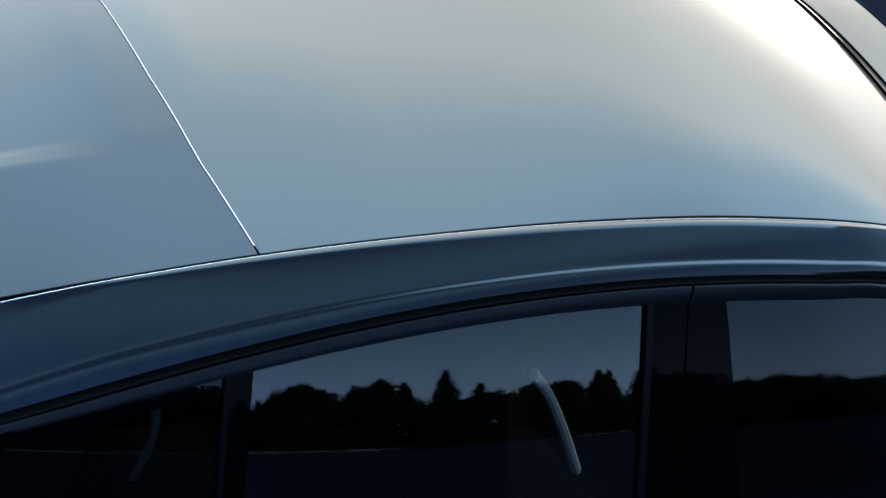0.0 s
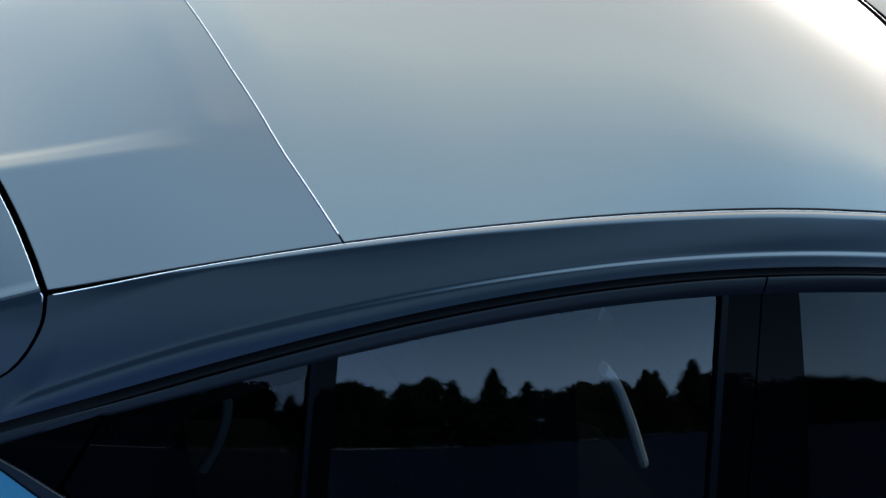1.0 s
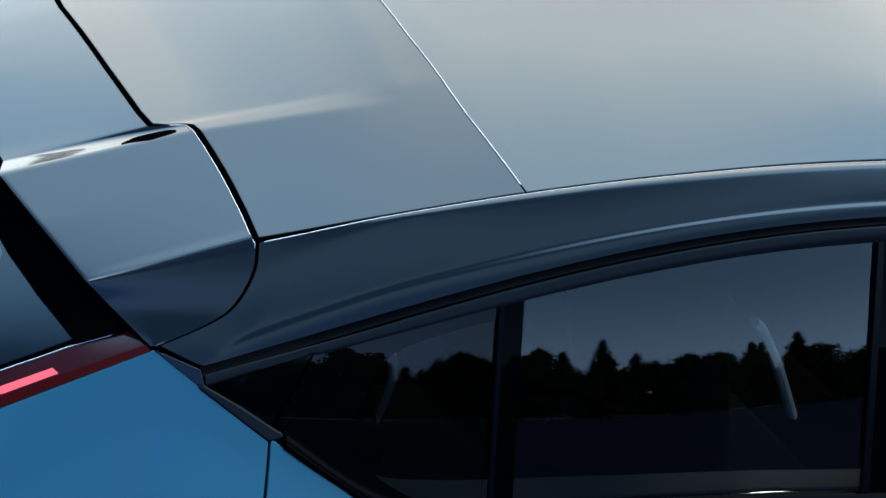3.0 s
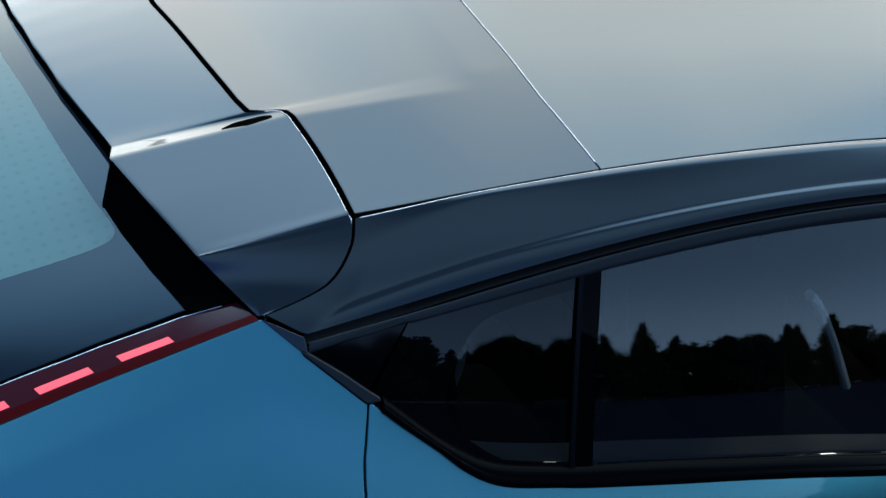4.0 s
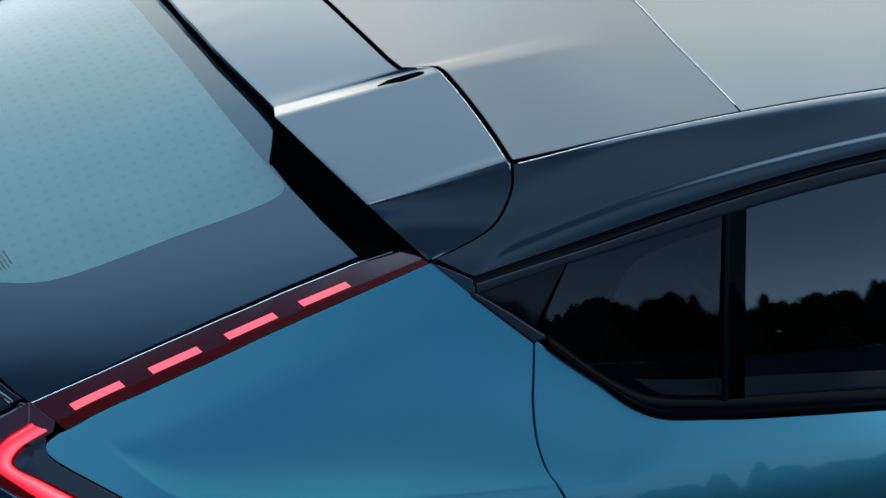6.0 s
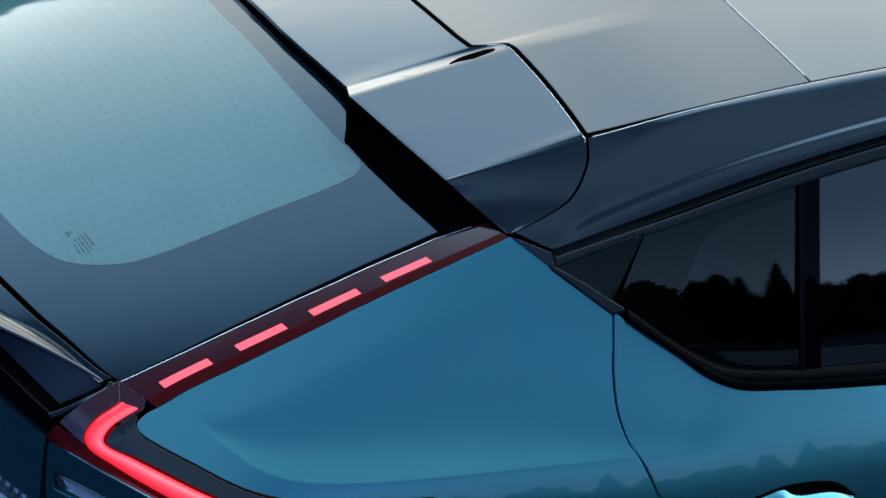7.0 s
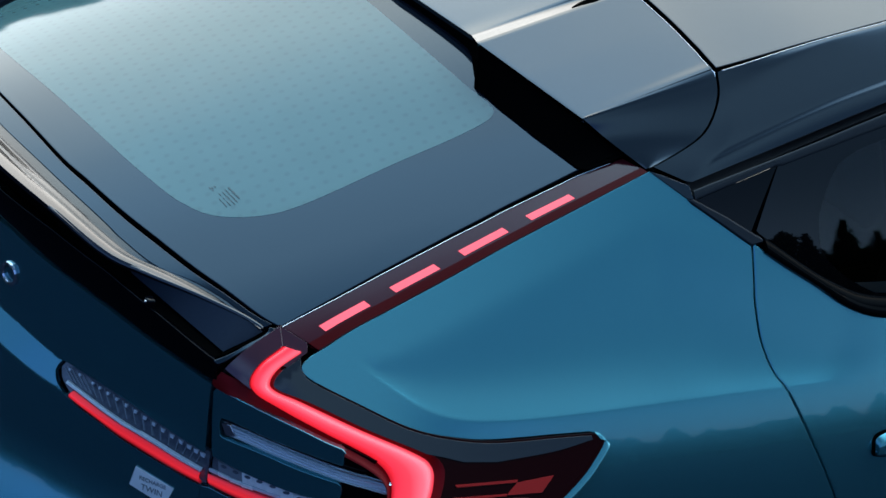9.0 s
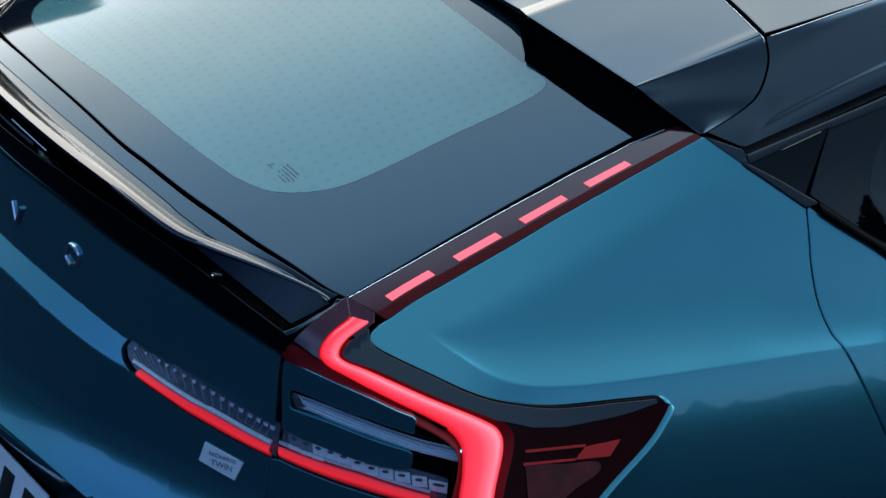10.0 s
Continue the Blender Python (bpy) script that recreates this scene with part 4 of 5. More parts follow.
xr2 = np.linspace(1.0895, 2.35, 90)
pair("door_frame", frame_loft(xr2, gtop_z(xr2)), FRAME, windows, OUT, 0.008, "black satin door frame")
# lower moulding in two runs: body side of the rear triangle, then along the doors
mold_up = np.vstack([[(-0.081, 1.222)], spline([(-0.03, 1.200), (0.014, 1.178), (0.030, 1.171)], 8)])
xm = np.linspace(0.034, 1.9, 120)
trimmed("belt_moulding", np.vstack([dlo[(dlo[:, 0] > -0.090) & (dlo[:, 0] < 0.011)], mold_up[::-1]]), lay(-0.004), FRAME, windows, OUT, 0.008, 0.01, 0.004)
belt = [on_side(np.stack([xm, dlo_z(xm) * (1 - a) + glow_z(xm) * a], 1), o) for a, o in ((0.0, 0.006), (0.0, -0.002), (0.08, -0.006), (0.3, -0.0085), (0.5, -0.0085), (0.56, -0.0065), (0.62, -0.0065), (0.8, -0.0045), (0.96, -0.001), (1.0, 0.006))]
pair("belt_moulding", np.stack(belt, 1), BELT, windows, OUT, 0.004, "gloss black belt moulding")
trimmed("rail_cap", [(-0.146, 1.2580), (-0.086, 1.2405), (-0.081, 1.2235), (-0.092, 1.2255)], lay(-0.002), ROOF, windows, OUT, 0.01, 0.008, 0.001, label="small black end cap of the rail")
trimmed("corner_trim", [(-0.076, 1.221), (0.070, 1.266), (0.013, 1.180), (-0.028, 1.199)], lay(0.001), GLOSS, windows, OUT, 0.01, 0.006, label="gloss black triangular trim", slope=pane_slope)
# panes and pillars
xq_ = np.linspace(0.240, 0.345, 10)
clear = np.vstack([spline([(0.215, 1.098), (0.172, 1.121), (0.1418, 1.1514), (0.1405, 1.1886), (0.1516, 1.2186), (0.1652, 1.2415), (0.1835, 1.2648), (0.2116, 1.2812), (0.2642, 1.299), (0.345, 1.3220)], 50), np.stack([xq_[::-1], glow_z(xq_[::-1]) + 0.004], 1)])
xt_ = np.linspace(0.348, 0.1, 20)
xb_ = np.linspace(0.03, 0.353, 30)
border = np.vstack([np.stack([xt_, gtop_z(xt_)], 1), [(0.078, 1.270), (0.026, 1.180)], np.stack([xb_, glow_z(xb_)], 1), clear[50:], clear[:50]])
trimmed("quarter_window", border, lay(0.005), FRITPANE, windows, OUT, 0.02, 0.004, 0.0, "black border of the quarter window", slope=pane_slope)
trimmed("clear_pane", clear, lay(0.005), REARTINT, windows, OUT, 0.02, 0.004, 0.0, "dark tinted clear part of the quarter window", slope=pane_slope)
trimmed("window_divider", [(0.348, 1.344), (0.356, 1.346), (0.361, 1.079), (0.353, 1.079)], lay(-0.001), DIVIDER, windows, OUT, 0.02, 0.008, slope=pane_slope)
trimmed("window_divider", [(0.3575, 1.346), (0.388, 1.354), (0.396, 1.079), (0.3625, 1.079)], lay(0.002), PILLAR, windows, OUT, 0.02, 0.008, slope=pane_slope)
xw = np.linspace(0.389, 1.010, 50)
xv = np.linspace(1.12, 0.397, 50)
trimmed("rear_door_window", np.vstack([np.stack([xw, gtop_z(xw)], 1), np.stack([xv, glow_z(xv)], 1)]), lay(0.006), GLASS, windows, OUT, 0.02, 0.004, 0.0005, "dark tinted rear door window", slope=pane_slope)
trimmed("pillar_trim", [(1.010, 1.477), (1.022, 1.478), (1.138, 1.05), (1.12, 1.05)], lay(-0.001), DIVIDER, windows, OUT, 0.02, 0.008, slope=pane_slope)
trimmed("pillar_trim", [(1.023, 1.476), (1.086, 1.484), (1.215, 1.045), (1.138, 1.05)], lay(0.002), PILLAR, windows, OUT, 0.02, 0.008, label="gloss black door pillar", slope=pane_slope)
trimmed("pillar_trim", [(1.0895, 1.484), (1.160, 1.491), (1.345, 1.13), (1.36, 1.03), (1.2185, 1.045)], lay(0.002), PILLAR, windows, OUT, 0.02, 0.008, label="gloss black door pillar", slope=pane_slope)
xw = np.linspace(1.162, 2.35, 60)
xv = np.linspace(2.2, 1.365, 40)
trimmed("front_door_window", np.vstack([np.stack([xw, gtop_z(xw)], 1), np.stack([xv, np.interp(xv, [1.365, 2.2], [1.022, 0.99])], 1), [(1.348, 1.13)]]), lay(0.006), FRONTDIM, windows, OUT, 0.03, 0.004, 0.0005, "tinted front door window with a dimmed reflection", slope=pane_slope)

# tail: tailgate skin, bumper, rear corners
ledge_fine = spline([(0, 0.957), (0.151, 0.952), (0.24, 0.947), (0.315, 0.939), (0.392, 0.928), (0.457, 0.918), (0.53, 0.914), (0.62, 0.914)], 80)


def ledge_z(y):
    return np.interp(np.abs(y), ledge_fine[:, 0], ledge_fine[:, 1])


def swell(y, z):
    k = np.clip((ledge_z(y) - z) / 0.034, 0, 1)
    b = np.clip((0.785 - z) / 0.10, 0, 1)
    f = np.clip((np.abs(y) - 0.36) / 0.24, 0, 1)
    deep = 0.024 - 0.010 * f * f * (3 - 2 * f)
    return deep * k * np.clip((0.70 - np.abs(y)) / 0.12, 0, 1) + 0.052 * b ** 1.7


def tail(y, z, off=0.0):
    """The tail's skin: upright above, a ledge at the light bar, the bumper's shelf below."""
    return np.stack([rear_x(y) - swell(y, z) - off, y, z], -1)


TOPG = [(-0.685, 0.995), (-0.608, 1.013), (-0.518, 1.034), (-0.416, 1.050), (-0.294, 1.068), (-0.132, 1.076), (0.0, 1.078)]
tg = spline(TOPG, 40)
tg_z = lambda y: np.interp(-np.abs(y), tg[:, 0], tg[:, 1])
BAR_T = [(-0.4545, 0.908), (-0.4590, 0.9165), (-0.4904, 0.9162), (-0.5293, 0.9137), (-0.5769, 0.9093), (-0.6216, 0.9019), (-0.662, 0.8941), (-0.6885, 0.8890)]
BAR_B = [(-0.4560, 0.905), (-0.4680, 0.893), (-0.4912, 0.8814), (-0.5045, 0.8768), (-0.5411, 0.8686), (-0.5768, 0.8602), (-0.6313, 0.8492), (-0.6682, 0.8427), (-0.6885, 0.8400)]
WHITE = [(-0.4807, 0.897), (-0.5154, 0.8918), (-0.545, 0.887), (-0.5905, 0.8808), (-0.6292, 0.8734), (-0.659, 0.8665), (-0.6870, 0.8610)]
HEM = [(-0.662, 0.655), (-0.56, 0.668), (-0.487, 0.684), (-0.39, 0.697), (-0.27, 0.702), (0.0, 0.704)]
bt, bb = spline(BAR_T, 40), spline(BAR_B, 40)
half = np.vstack([tg, spline(HEM, 20)[::-1], [(-0.6885, 0.78), (-0.6885, 0.836)], bb[::-1] + np.array([0, -0.002]), bt + np.array([0, 0.002]), [(-0.686, 0.94)]])
yl_ = np.arange(-0.66, 0.0, 0.01)
ledge_lines = [np.stack([yl_, ledge_z(yl_) + o_], 1) for o_ in (0.003, 0.0, -0.003, -0.030, -0.034, -0.038)]
trimmed("tailgate_skin", half, lambda a, b: tail(a, b), BLUE, tailgate, BACK, 0.012, 0.012, 0.0, creases=ledge_lines, label="blue metallic tailgate skin")
def bumper(a, b):
    """Bumper below the tailgate: tucked in towards the plate, then full again."""
    tuck = 0.85 * np.clip(0.698 - b, 0, 0.12) * np.clip((0.60 - np.abs(a)) / 0.12, 0, 1)
    return np.stack([rear_x(a) - swell(a, b) + tuck + 0.5 * np.maximum(np.abs(a) - 0.74, 0), a, b], -1)


trimmed("rear_bumper", np.vstack([[(-0.86, 0.650)], spline(HEM, 20) - np.array([0, 0.004]), [(0.0, 0.34), (-0.86, 0.34)]]), bumper, BLUE, car, BACK, 0.02, 0.02, 0.0, label="blue metallic rear bumper")
# corner panel between lamp, tailgate and light bar, notched by the reflector's slot
TONGUE = [(0.0747, 0.9920), (0.0388, 0.9856), (0.0096, 0.9778), (-0.0125, 0.9698), (-0.0384, 0.9572), (-0.0481, 0.9529)]
NOTCH_T = [(-0.0509, 0.9485), (-0.0502, 0.9430), (-0.0507, 0.9293), (-0.0309, 0.9355), (-0.0093, 0.9419), (0.0403, 0.9521), (0.0635, 0.9529), (0.0679, 0.9487)]
NOTCH_B = [(0.0686, 0.9423), (0.0669, 0.9293), (0.0623, 0.9232), (0.0377, 0.9221), (0.0147, 0.9189), (-0.0174, 0.9095), (-0.0384, 0.9034), (-0.0485, 0.9008)]
RT = [(0.0704, 0.8904), (0.0404, 0.8848), (0.0116, 0.8799), (-0.0151, 0.8745), (-0.0431, 0.8720), (-0.0488, 0.8735)]
RT2 = [(-0.0432, 0.8703), (-0.0689, 0.8623), (-0.0844, 0.8563)]
RB = [(0.0701, 0.8424), (0.0305, 0.8378), (0.0079, 0.8342), (-0.0136, 0.8303), (-0.0400, 0.8237), (-0.0779, 0.8153)]
RED = [(0.0728, 0.8605), (0.0560, 0.8606), (0.0324, 0.8593), (0.0098, 0.8575), (-0.0115, 0.8547), (-0.0383, 0.8466), (-0.0711, 0.8358)]
wall_at = lambda d: (lambda a, b: upright(a, b, d))
panel = np.vstack([spline(TONGUE, 30), spline(NOTCH_T[:3], 12), spline(NOTCH_T[3:], 30), spline(NOTCH_B, 40), [(-0.0520, 0.8964), (-0.0528, 0.8859), (-0.0517, 0.8768)], spline(RT, 30)[::-1], [(0.0722, 0.9052), (0.0756, 0.9470), (0.0775, 0.9848)]])
trimmed("rear_corner", panel, wall_at(0.0), BLUE, side_body, LENSWAY, 0.008, 0.009, 0.0014, label="blue metallic rear corner")
trimmed("rear_corner", np.vstack([spline(RB, 16) + np.array([0, -0.0035]), [(0.04, 0.76), (0.275, 0.765)]]), wall_at(0.0), BLUE, side_body, LENSWAY, 0.010, 0.012, 0.0012, label="blue metallic rear corner")
trimmed("slot_back", [(0.0750, 0.9473), (-0.0028, 0.9578), (-0.0502, 0.9518), (-0.0746, 0.9351), (-0.0690, 0.9152), (-0.0817, 0.8475), (-0.0600, 0.8590), (-0.0078, 0.8986), (0.0719, 0.9098)], wall_at(0.0135), GLOSS, lamp, LENSWAY, 0.012, 0.004, 0.0004, label="black back of the slot")
# ribbed clear reflector in its slot
STRIP_T = [(0.0649, 0.9437), (0.0404, 0.9436), (0.0171, 0.9397), (-0.0094, 0.9333), (-0.0363, 0.9246), (-0.0594, 0.9164), (-0.0831, 0.9105)]
STRIP_B = [(0.0589, 0.9288), (0.0391, 0.9277), (0.0158, 0.9229), (-0.0109, 0.9163), (-0.0376, 0.9075), (-0.0608, 0.8990), (-0.0823, 0.8933)]
sa, sb = spline(STRIP_T, 40), spline(STRIP_B, 40)
wv = np.linspace(0, 1, 25)
rg = sa[:, None] * (1 - wv)[None, :, None] + sb[:, None] * wv[None, :, None]
wave = 0.0070 + 0.0021 * np.cos(wv * 2 * math.pi * 3.5)
pair("reflector", np.stack([upright(rg[:, j, 0], rg[:, j, 1], wave[j]) for j in range(25)], 1), MIRROR, lamp, LENSWAY, 0.004, "clear ribbed reflector strip", 0)
trimmed("reflector_end", [(0.0660, 0.9431), (0.0572, 0.9437), (0.0510, 0.9314), (0.0599, 0.9273)], wall_at(0.0035), CHROME, lamp, LENSWAY, 0.010, 0.003, 0.001)
# light bar with its row of clear cells and a red tube
bar = new("light_bar")
bar.parent = car
line = lambda c, w, k: c * (1 - k) + w * k
pick = lambda c, w: np.array([np.interp(w, np.linspace(0, 1, len(c)), c[:, j]) for j in (0, 1)])
tail_at = lambda d: (lambda a, b: tail(a, b, d))
trimmed("bar_housing", np.vstack([bt, bb[::-1]]), tail_at(-0.008), RIBS, bar, BACK, 0.01, 0.008, label="smoky ribbed light bar lens")
wl_ = spline(WHITE, 40)
wb_ = spline(BAR_B[2:], 40)
trimmed("chrome_line", np.vstack([wl_ + np.array([0, 0.0014]), (wl_ - np.array([0, 0.0014]))[::-1]]), tail_at(0.001), CELL, bar, BACK, 0.01, 0.006, 0.001, label="pale line above the red tube")
rgrid = lambda a, b, f: np.stack([f((a * (1 - k) + b * k)[:, 0], (a * (1 - k) + b * k)[:, 1], h) for k, h in zip(np.linspace(0, 1, 9), 0.006 * np.sin(np.linspace(0.12, 0.95, 9) * math.pi))], 1)
ta, tb = (wl_ - np.array([0, 0.0030]))[3:], wb_[3:]
made = pair("red_tube", rgrid(ta, tb, lambda a, b, h: tail(a, b, h - 0.002)), TUBE, bar, BACK, 0.004, "glowing red light tube", 0)
trimmed("bar_housing", np.vstack([spline(RT[:5], 24), spline(RT2, 10)[1:], spline(RB, 16)[::-1]]), wall_at(0.009), RIBS, bar, LENSWAY, 0.01, 0.006, label="smoky ribbed light bar lens")
made += pair("red_tube", rgrid(spline(RED, 40), spline(RB, 40) + np.array([0, 0.001]), lambda a, b, h: upright(a, b, 0.003 - h)), TUBE, bar, LENSWAY, 0.004, "glowing red light tube", 0)
for ob in made:
    at_ = ob.data.attributes.new("across", "FLOAT", "POINT")
    at_.data.foreach_set("value", np.tile(np.linspace(0, 1, 9), len(ob.data.vertices) // 9).astype(np.float32))
trimmed("tube_band", np.vstack([spline(RED, 24) + np.array([0, 0.0042]), (spline(RED, 24) + np.array([0, 0.0008]))[::-1]]), wall_at(0.005), CLEAR, bar, LENSWAY, 0.01, 0.003, 0.001, label="pale line above the red tube")
# thin ribs and small bright optics of the tailgate part
for k in range(19):
    w0 = 0.055 + k * 0.050
    hi_p, lo_p = line(pick(bt, w0), pick(wl_, w0), 0.16), line(pick(bt, w0 - 0.022), pick(wl_, w0 - 0.022), 0.80)
    trimmed("rib", [hi_p, hi_p + np.array([-0.0009, 0]), lo_p + np.array([-0.0009, 0]), lo_p], tail_at(-0.0050), RIBEDGE, bar, BACK, 0.02, 0.003, 0.0004)
    if k % 2 or k > 4:
        c_ = line(pick(bt, w0 + 0.014), pick(wl_, w0 + 0.014), 0.26)
        e_ = 0.0014 + 0.0014 * (k / 18)
        trimmed("optic", [c_ + np.array([e_, e_]), c_ + np.array([-e_, e_ * 0.7]), c_ + np.array([-e_ * 1.1, -e_]), c_ + np.array([e_ * 0.4, -e_ * 0.7])], tail_at(-0.0042), CLEAR, bar, BACK, 0.02, 0.003, 0.0005)
# bigger cells of the corner part, each with a dark eye
cells = spline([(0.0580, 0.8746), (0.0326, 0.8726), (0.0073, 0.8701), (-0.0193, 0.8614), (-0.0465, 0.8568), (-0.0749, 0.8485)], 11)
for k, c_ in enumerate(cells):
    w_, h_ = 0.0062, 0.0072
    trimmed("cell", c_ + np.array([(w_, h_), (-w_ * 0.9, h_ * 0.9), (-w_ * 1.25, -h_), (w_ * 0.7, -h_ * 0.9)]), wall_at(0.0045), CELL if k > 1 else RIBEDGE, bar, LENSWAY, 0.02, 0.004, 0.001)
    eye_ = [c_ + np.array([0.0030 * math.cos(a_), 0.0042 + 0.0022 * math.sin(a_)]) for a_ in np.linspace(0, 2 * math.pi, 12, endpoint=False)]
    trimmed("cell_eye", eye_, wall_at(0.0032), RIBS, bar, LENSWAY, 0.02, 0.001, 0.0002)
for c_ in ((0.0571, 0.8636), (0.0446, 0.8623), (0.0322, 0.8612)):
    trimmed("optic", np.array(c_) + np.array([(0.006, 0.0022), (-0.0055, 0.0022), (-0.0065, -0.0022), (0.005, -0.0022)]), wall_at(0.0040), CELL, bar, LENSWAY, 0.02, 0.003, 0.0006)
# deep red inner reflector of the side lens
for shape in ([(-0.3241, 0.9056), (-0.2893, 0.8886), (-0.2356, 0.8897), (-0.264, 0.9018)],
              [(-0.1744, 0.9057), (-0.2671, 0.9048), (-0.2646, 0.9024), (-0.1736, 0.9032)],
              [(-0.1573, 0.8923), (-0.2369, 0.8909), (-0.2347, 0.8888), (-0.1564, 0.8898)]):
    trimmed("inner_reflector", shape, lambda a, b: corner(a, b) + np.array([-0.4, -0.8, 0.3]) * 0.0022, LENSRED, lamp, LENSWAY, 0.01, 0.002, 0.0004, label="red inner reflector")
trimmed("inner_reflector", spline([(-0.1600, 0.893), (-0.205, 0.8865), (-0.262, 0.8845), (-0.255, 0.873), (-0.198, 0.857), (-0.1464, 0.840), (-0.125, 0.850), (-0.150, 0.880), (-0.1600, 0.893)], 40)[:-1], lambda a, b: corner(a, b) + np.array([-0.4, -0.8, 0.3]) * 0.0016, DEEPRED, lamp, LENSWAY, 0.01, 0.002, 0.0004, label="dark red inner reflector")
q_ = spline(LB2, 40)[2:]
ra_ = corner(q_[:, 0] + 0.001, q_[:, 1])
rn_ = ra_ + np.array([0.011, -0.0015, -0.008])
rb_ = on_flank(np.stack([rn_[:, 0] + 0.001, rn_[:, 2] - 0.001], 1), 0.002)
pair("lamp_rim", np.stack([ra_ + np.array([0.001, 0.006, 0]), ra_ + np.array([0.002, 0.0005, -0.001]), ra_ + np.array([0.008, -0.0036, -0.0056]), rn_ + np.array([-0.001, -0.0020, 0.001]), rn_, rb_], 1), BLUE, side_body, (0.4, -0.9, 0.2), 0.002, "pale blue flange round the lamp", 0)

# lip spoiler on the tailgate
lip = new("lip_spoiler")
lip.parent = tailgate
START = [(-0.731, -0.661), (-0.751, -0.620), (-0.764, -0.5925), (-0.788, -0.550), (-0.8247, -0.4977), (-0.8486, -0.4296), (-0.857, -0.394), (-0.888, -0.254), (-0.914, -0.076), (-0.923, 0.12), (-0.915, 0.30), (-0.88, 0.44), (-0.825, 0.54),
         (-0.775, 0.60), (-0.731, 0.661)]
CREST = [(-0.736, -0.664, 1.058), (-0.764, -0.642, 1.0755), (-0.809, -0.605, 1.0895), (-0.863, -0.555, 1.101), (-0.905, -0.510, 1.112), (-0.949, -0.409, 1.136), (-0.988, -0.287, 1.153), (-1.018, -0.124, 1.167),
         (-1.024, 0.06, 1.172), (-1.010, 0.22, 1.166), (-0.975, 0.36, 1.150), (-0.92, 0.49, 1.118), (-0.881, 0.557, 1.101), (-0.826, 0.602, 1.091), (-0.736, 0.664, 1.058)]
st = spline(START, 119)
st = np.stack([st[:, 0], st[:, 1], glass_z(st[:, 0], st[:, 1])], 1)
cr_ = spline(CREST, 119)
# match the crest's stations to the start line's by y
yk = np.argsort(cr_[:, 1])
cr_ = np.stack([np.interp(np.linspace(-0.664, 0.664, 119), cr_[yk, 1], cr_[yk, k]) for k in range(3)], 1)
sk = np.argsort(st[:, 1])
st = np.stack([np.interp(np.linspace(-0.661, 0.661, 119), st[sk, 1], st[sk, k]) for k in range(3)], 1)
v = np.linspace(0, 1, 15)
hump = np.interp(v, [0, 0.12, 0.35, 0.5, 0.56, 0.62, 0.8, 1.0], [0, 0.0018, 0.0055, 0.0072, 0.0050, 0.0068, 0.0058, 0.0])
grow = np.clip(np.linalg.norm(cr_ - st, axis=1) / 0.09, 0.05, 1.0)
plain = np.interp(v, [0, 0.35, 0.6, 0.8, 1.0], [0, 0.0030, 0.0036, 0.0026, 0.0])
groove = np.clip((grow - 0.45) / 0.35, 0, 1)
lip_g = st[:, None] * (1 - v)[None, :, None] + cr_[:, None] * v[None, :, None] + (grow[:, None] * (plain[None] + groove[:, None] * (hump - plain)[None]))[..., None] * np.array([-0.2, 0, 1])
sheet("lip", lip_g, ROOF, lip, UP, 0.006, "black painted lip spoiler")
LIP_END = [(-0.731, -0.662, 1.0555), (-0.7375, -0.6585, 1.0625), (-0.764, -0.642, 1.0755), (-0.809, -0.605, 1.0895), (-0.863, -0.555, 1.101), (-0.905, -0.510, 1.112), (-0.949, -0.409, 1.136)]
top_ = spline(LIP_END, 40)
low_ = np.vstack([spline([(-0.732, -0.6635, 1.0535), (-0.752, -0.6645, 1.0445), (-0.7864, -0.664, 1.0301)], 10)[:-1], np.linspace((-0.7864, -0.664, 1.0301), (-0.873, -0.5365, 1.091), 20), np.linspace((-0.873, -0.5365, 1.091), (-0.949, -0.409, 1.1335), 12)[1:]])
lk = np.concatenate([np.linspace(0, 0.30, 9), np.linspace(0.30, 0.72, 20), np.linspace(0.72, 1.0, 11)])
top_ = np.stack([np.interp(lk, np.linspace(0, 1, 40), top_[:, k]) for k in range(3)], 1)
pair("lip_end", blend(top_, low_, 7), LIPSHADE, lip, (-0.7, -0.6, 0.1), 0.003, "end face of the lip, shaded by its colour", 0)
edge_r = np.interp(np.linspace(0, 1, 60), [0, 0.3, 1.0], [0.0030, 0.0042, 0.0036])
for sy_ in (1, -1):
    tube("lip_edge", (spline(LIP_END, 60) + edge_r[:, None] * np.array([0.43, 0.39, -0.80])) * np.array([1, sy_, 1]), edge_r, ROOF, lip, "rounded edge of the lip", 10)
# black recess and trim under the lip
uy = np.linspace(-0.69, 0.69, 91)
cz = np.interp(uy, cr_[:, 1], cr_[:, 2])
tz = tg_z(uy)
BL = [(-0.684, 1.029), (-0.603, 1.058), (-0.514, 1.084), (-0.411, 1.101), (-0.29, 1.112), (0.0, 1.118)]
mz = np.interp(-np.abs(uy), [k[0] for k in BL], [k[1] for k in BL])
wall = lambda z, d: np.stack([rear_x(uy) + d, uy, z], 1)
mid_ = np.abs(uy) < 0.545
wm_ = lambda z, d: wall(z, d)[mid_]
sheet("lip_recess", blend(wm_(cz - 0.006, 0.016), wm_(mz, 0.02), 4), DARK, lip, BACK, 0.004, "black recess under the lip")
ly_ = np.clip(low_[:, 1] - 0.012, -0.69, 0)
lz_ = np.interp(-np.abs(ly_), [k[0] for k in BL], [k[1] for k in BL])
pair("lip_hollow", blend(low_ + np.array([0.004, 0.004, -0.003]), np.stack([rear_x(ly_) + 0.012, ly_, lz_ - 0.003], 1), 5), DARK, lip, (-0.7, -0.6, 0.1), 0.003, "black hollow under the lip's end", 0)
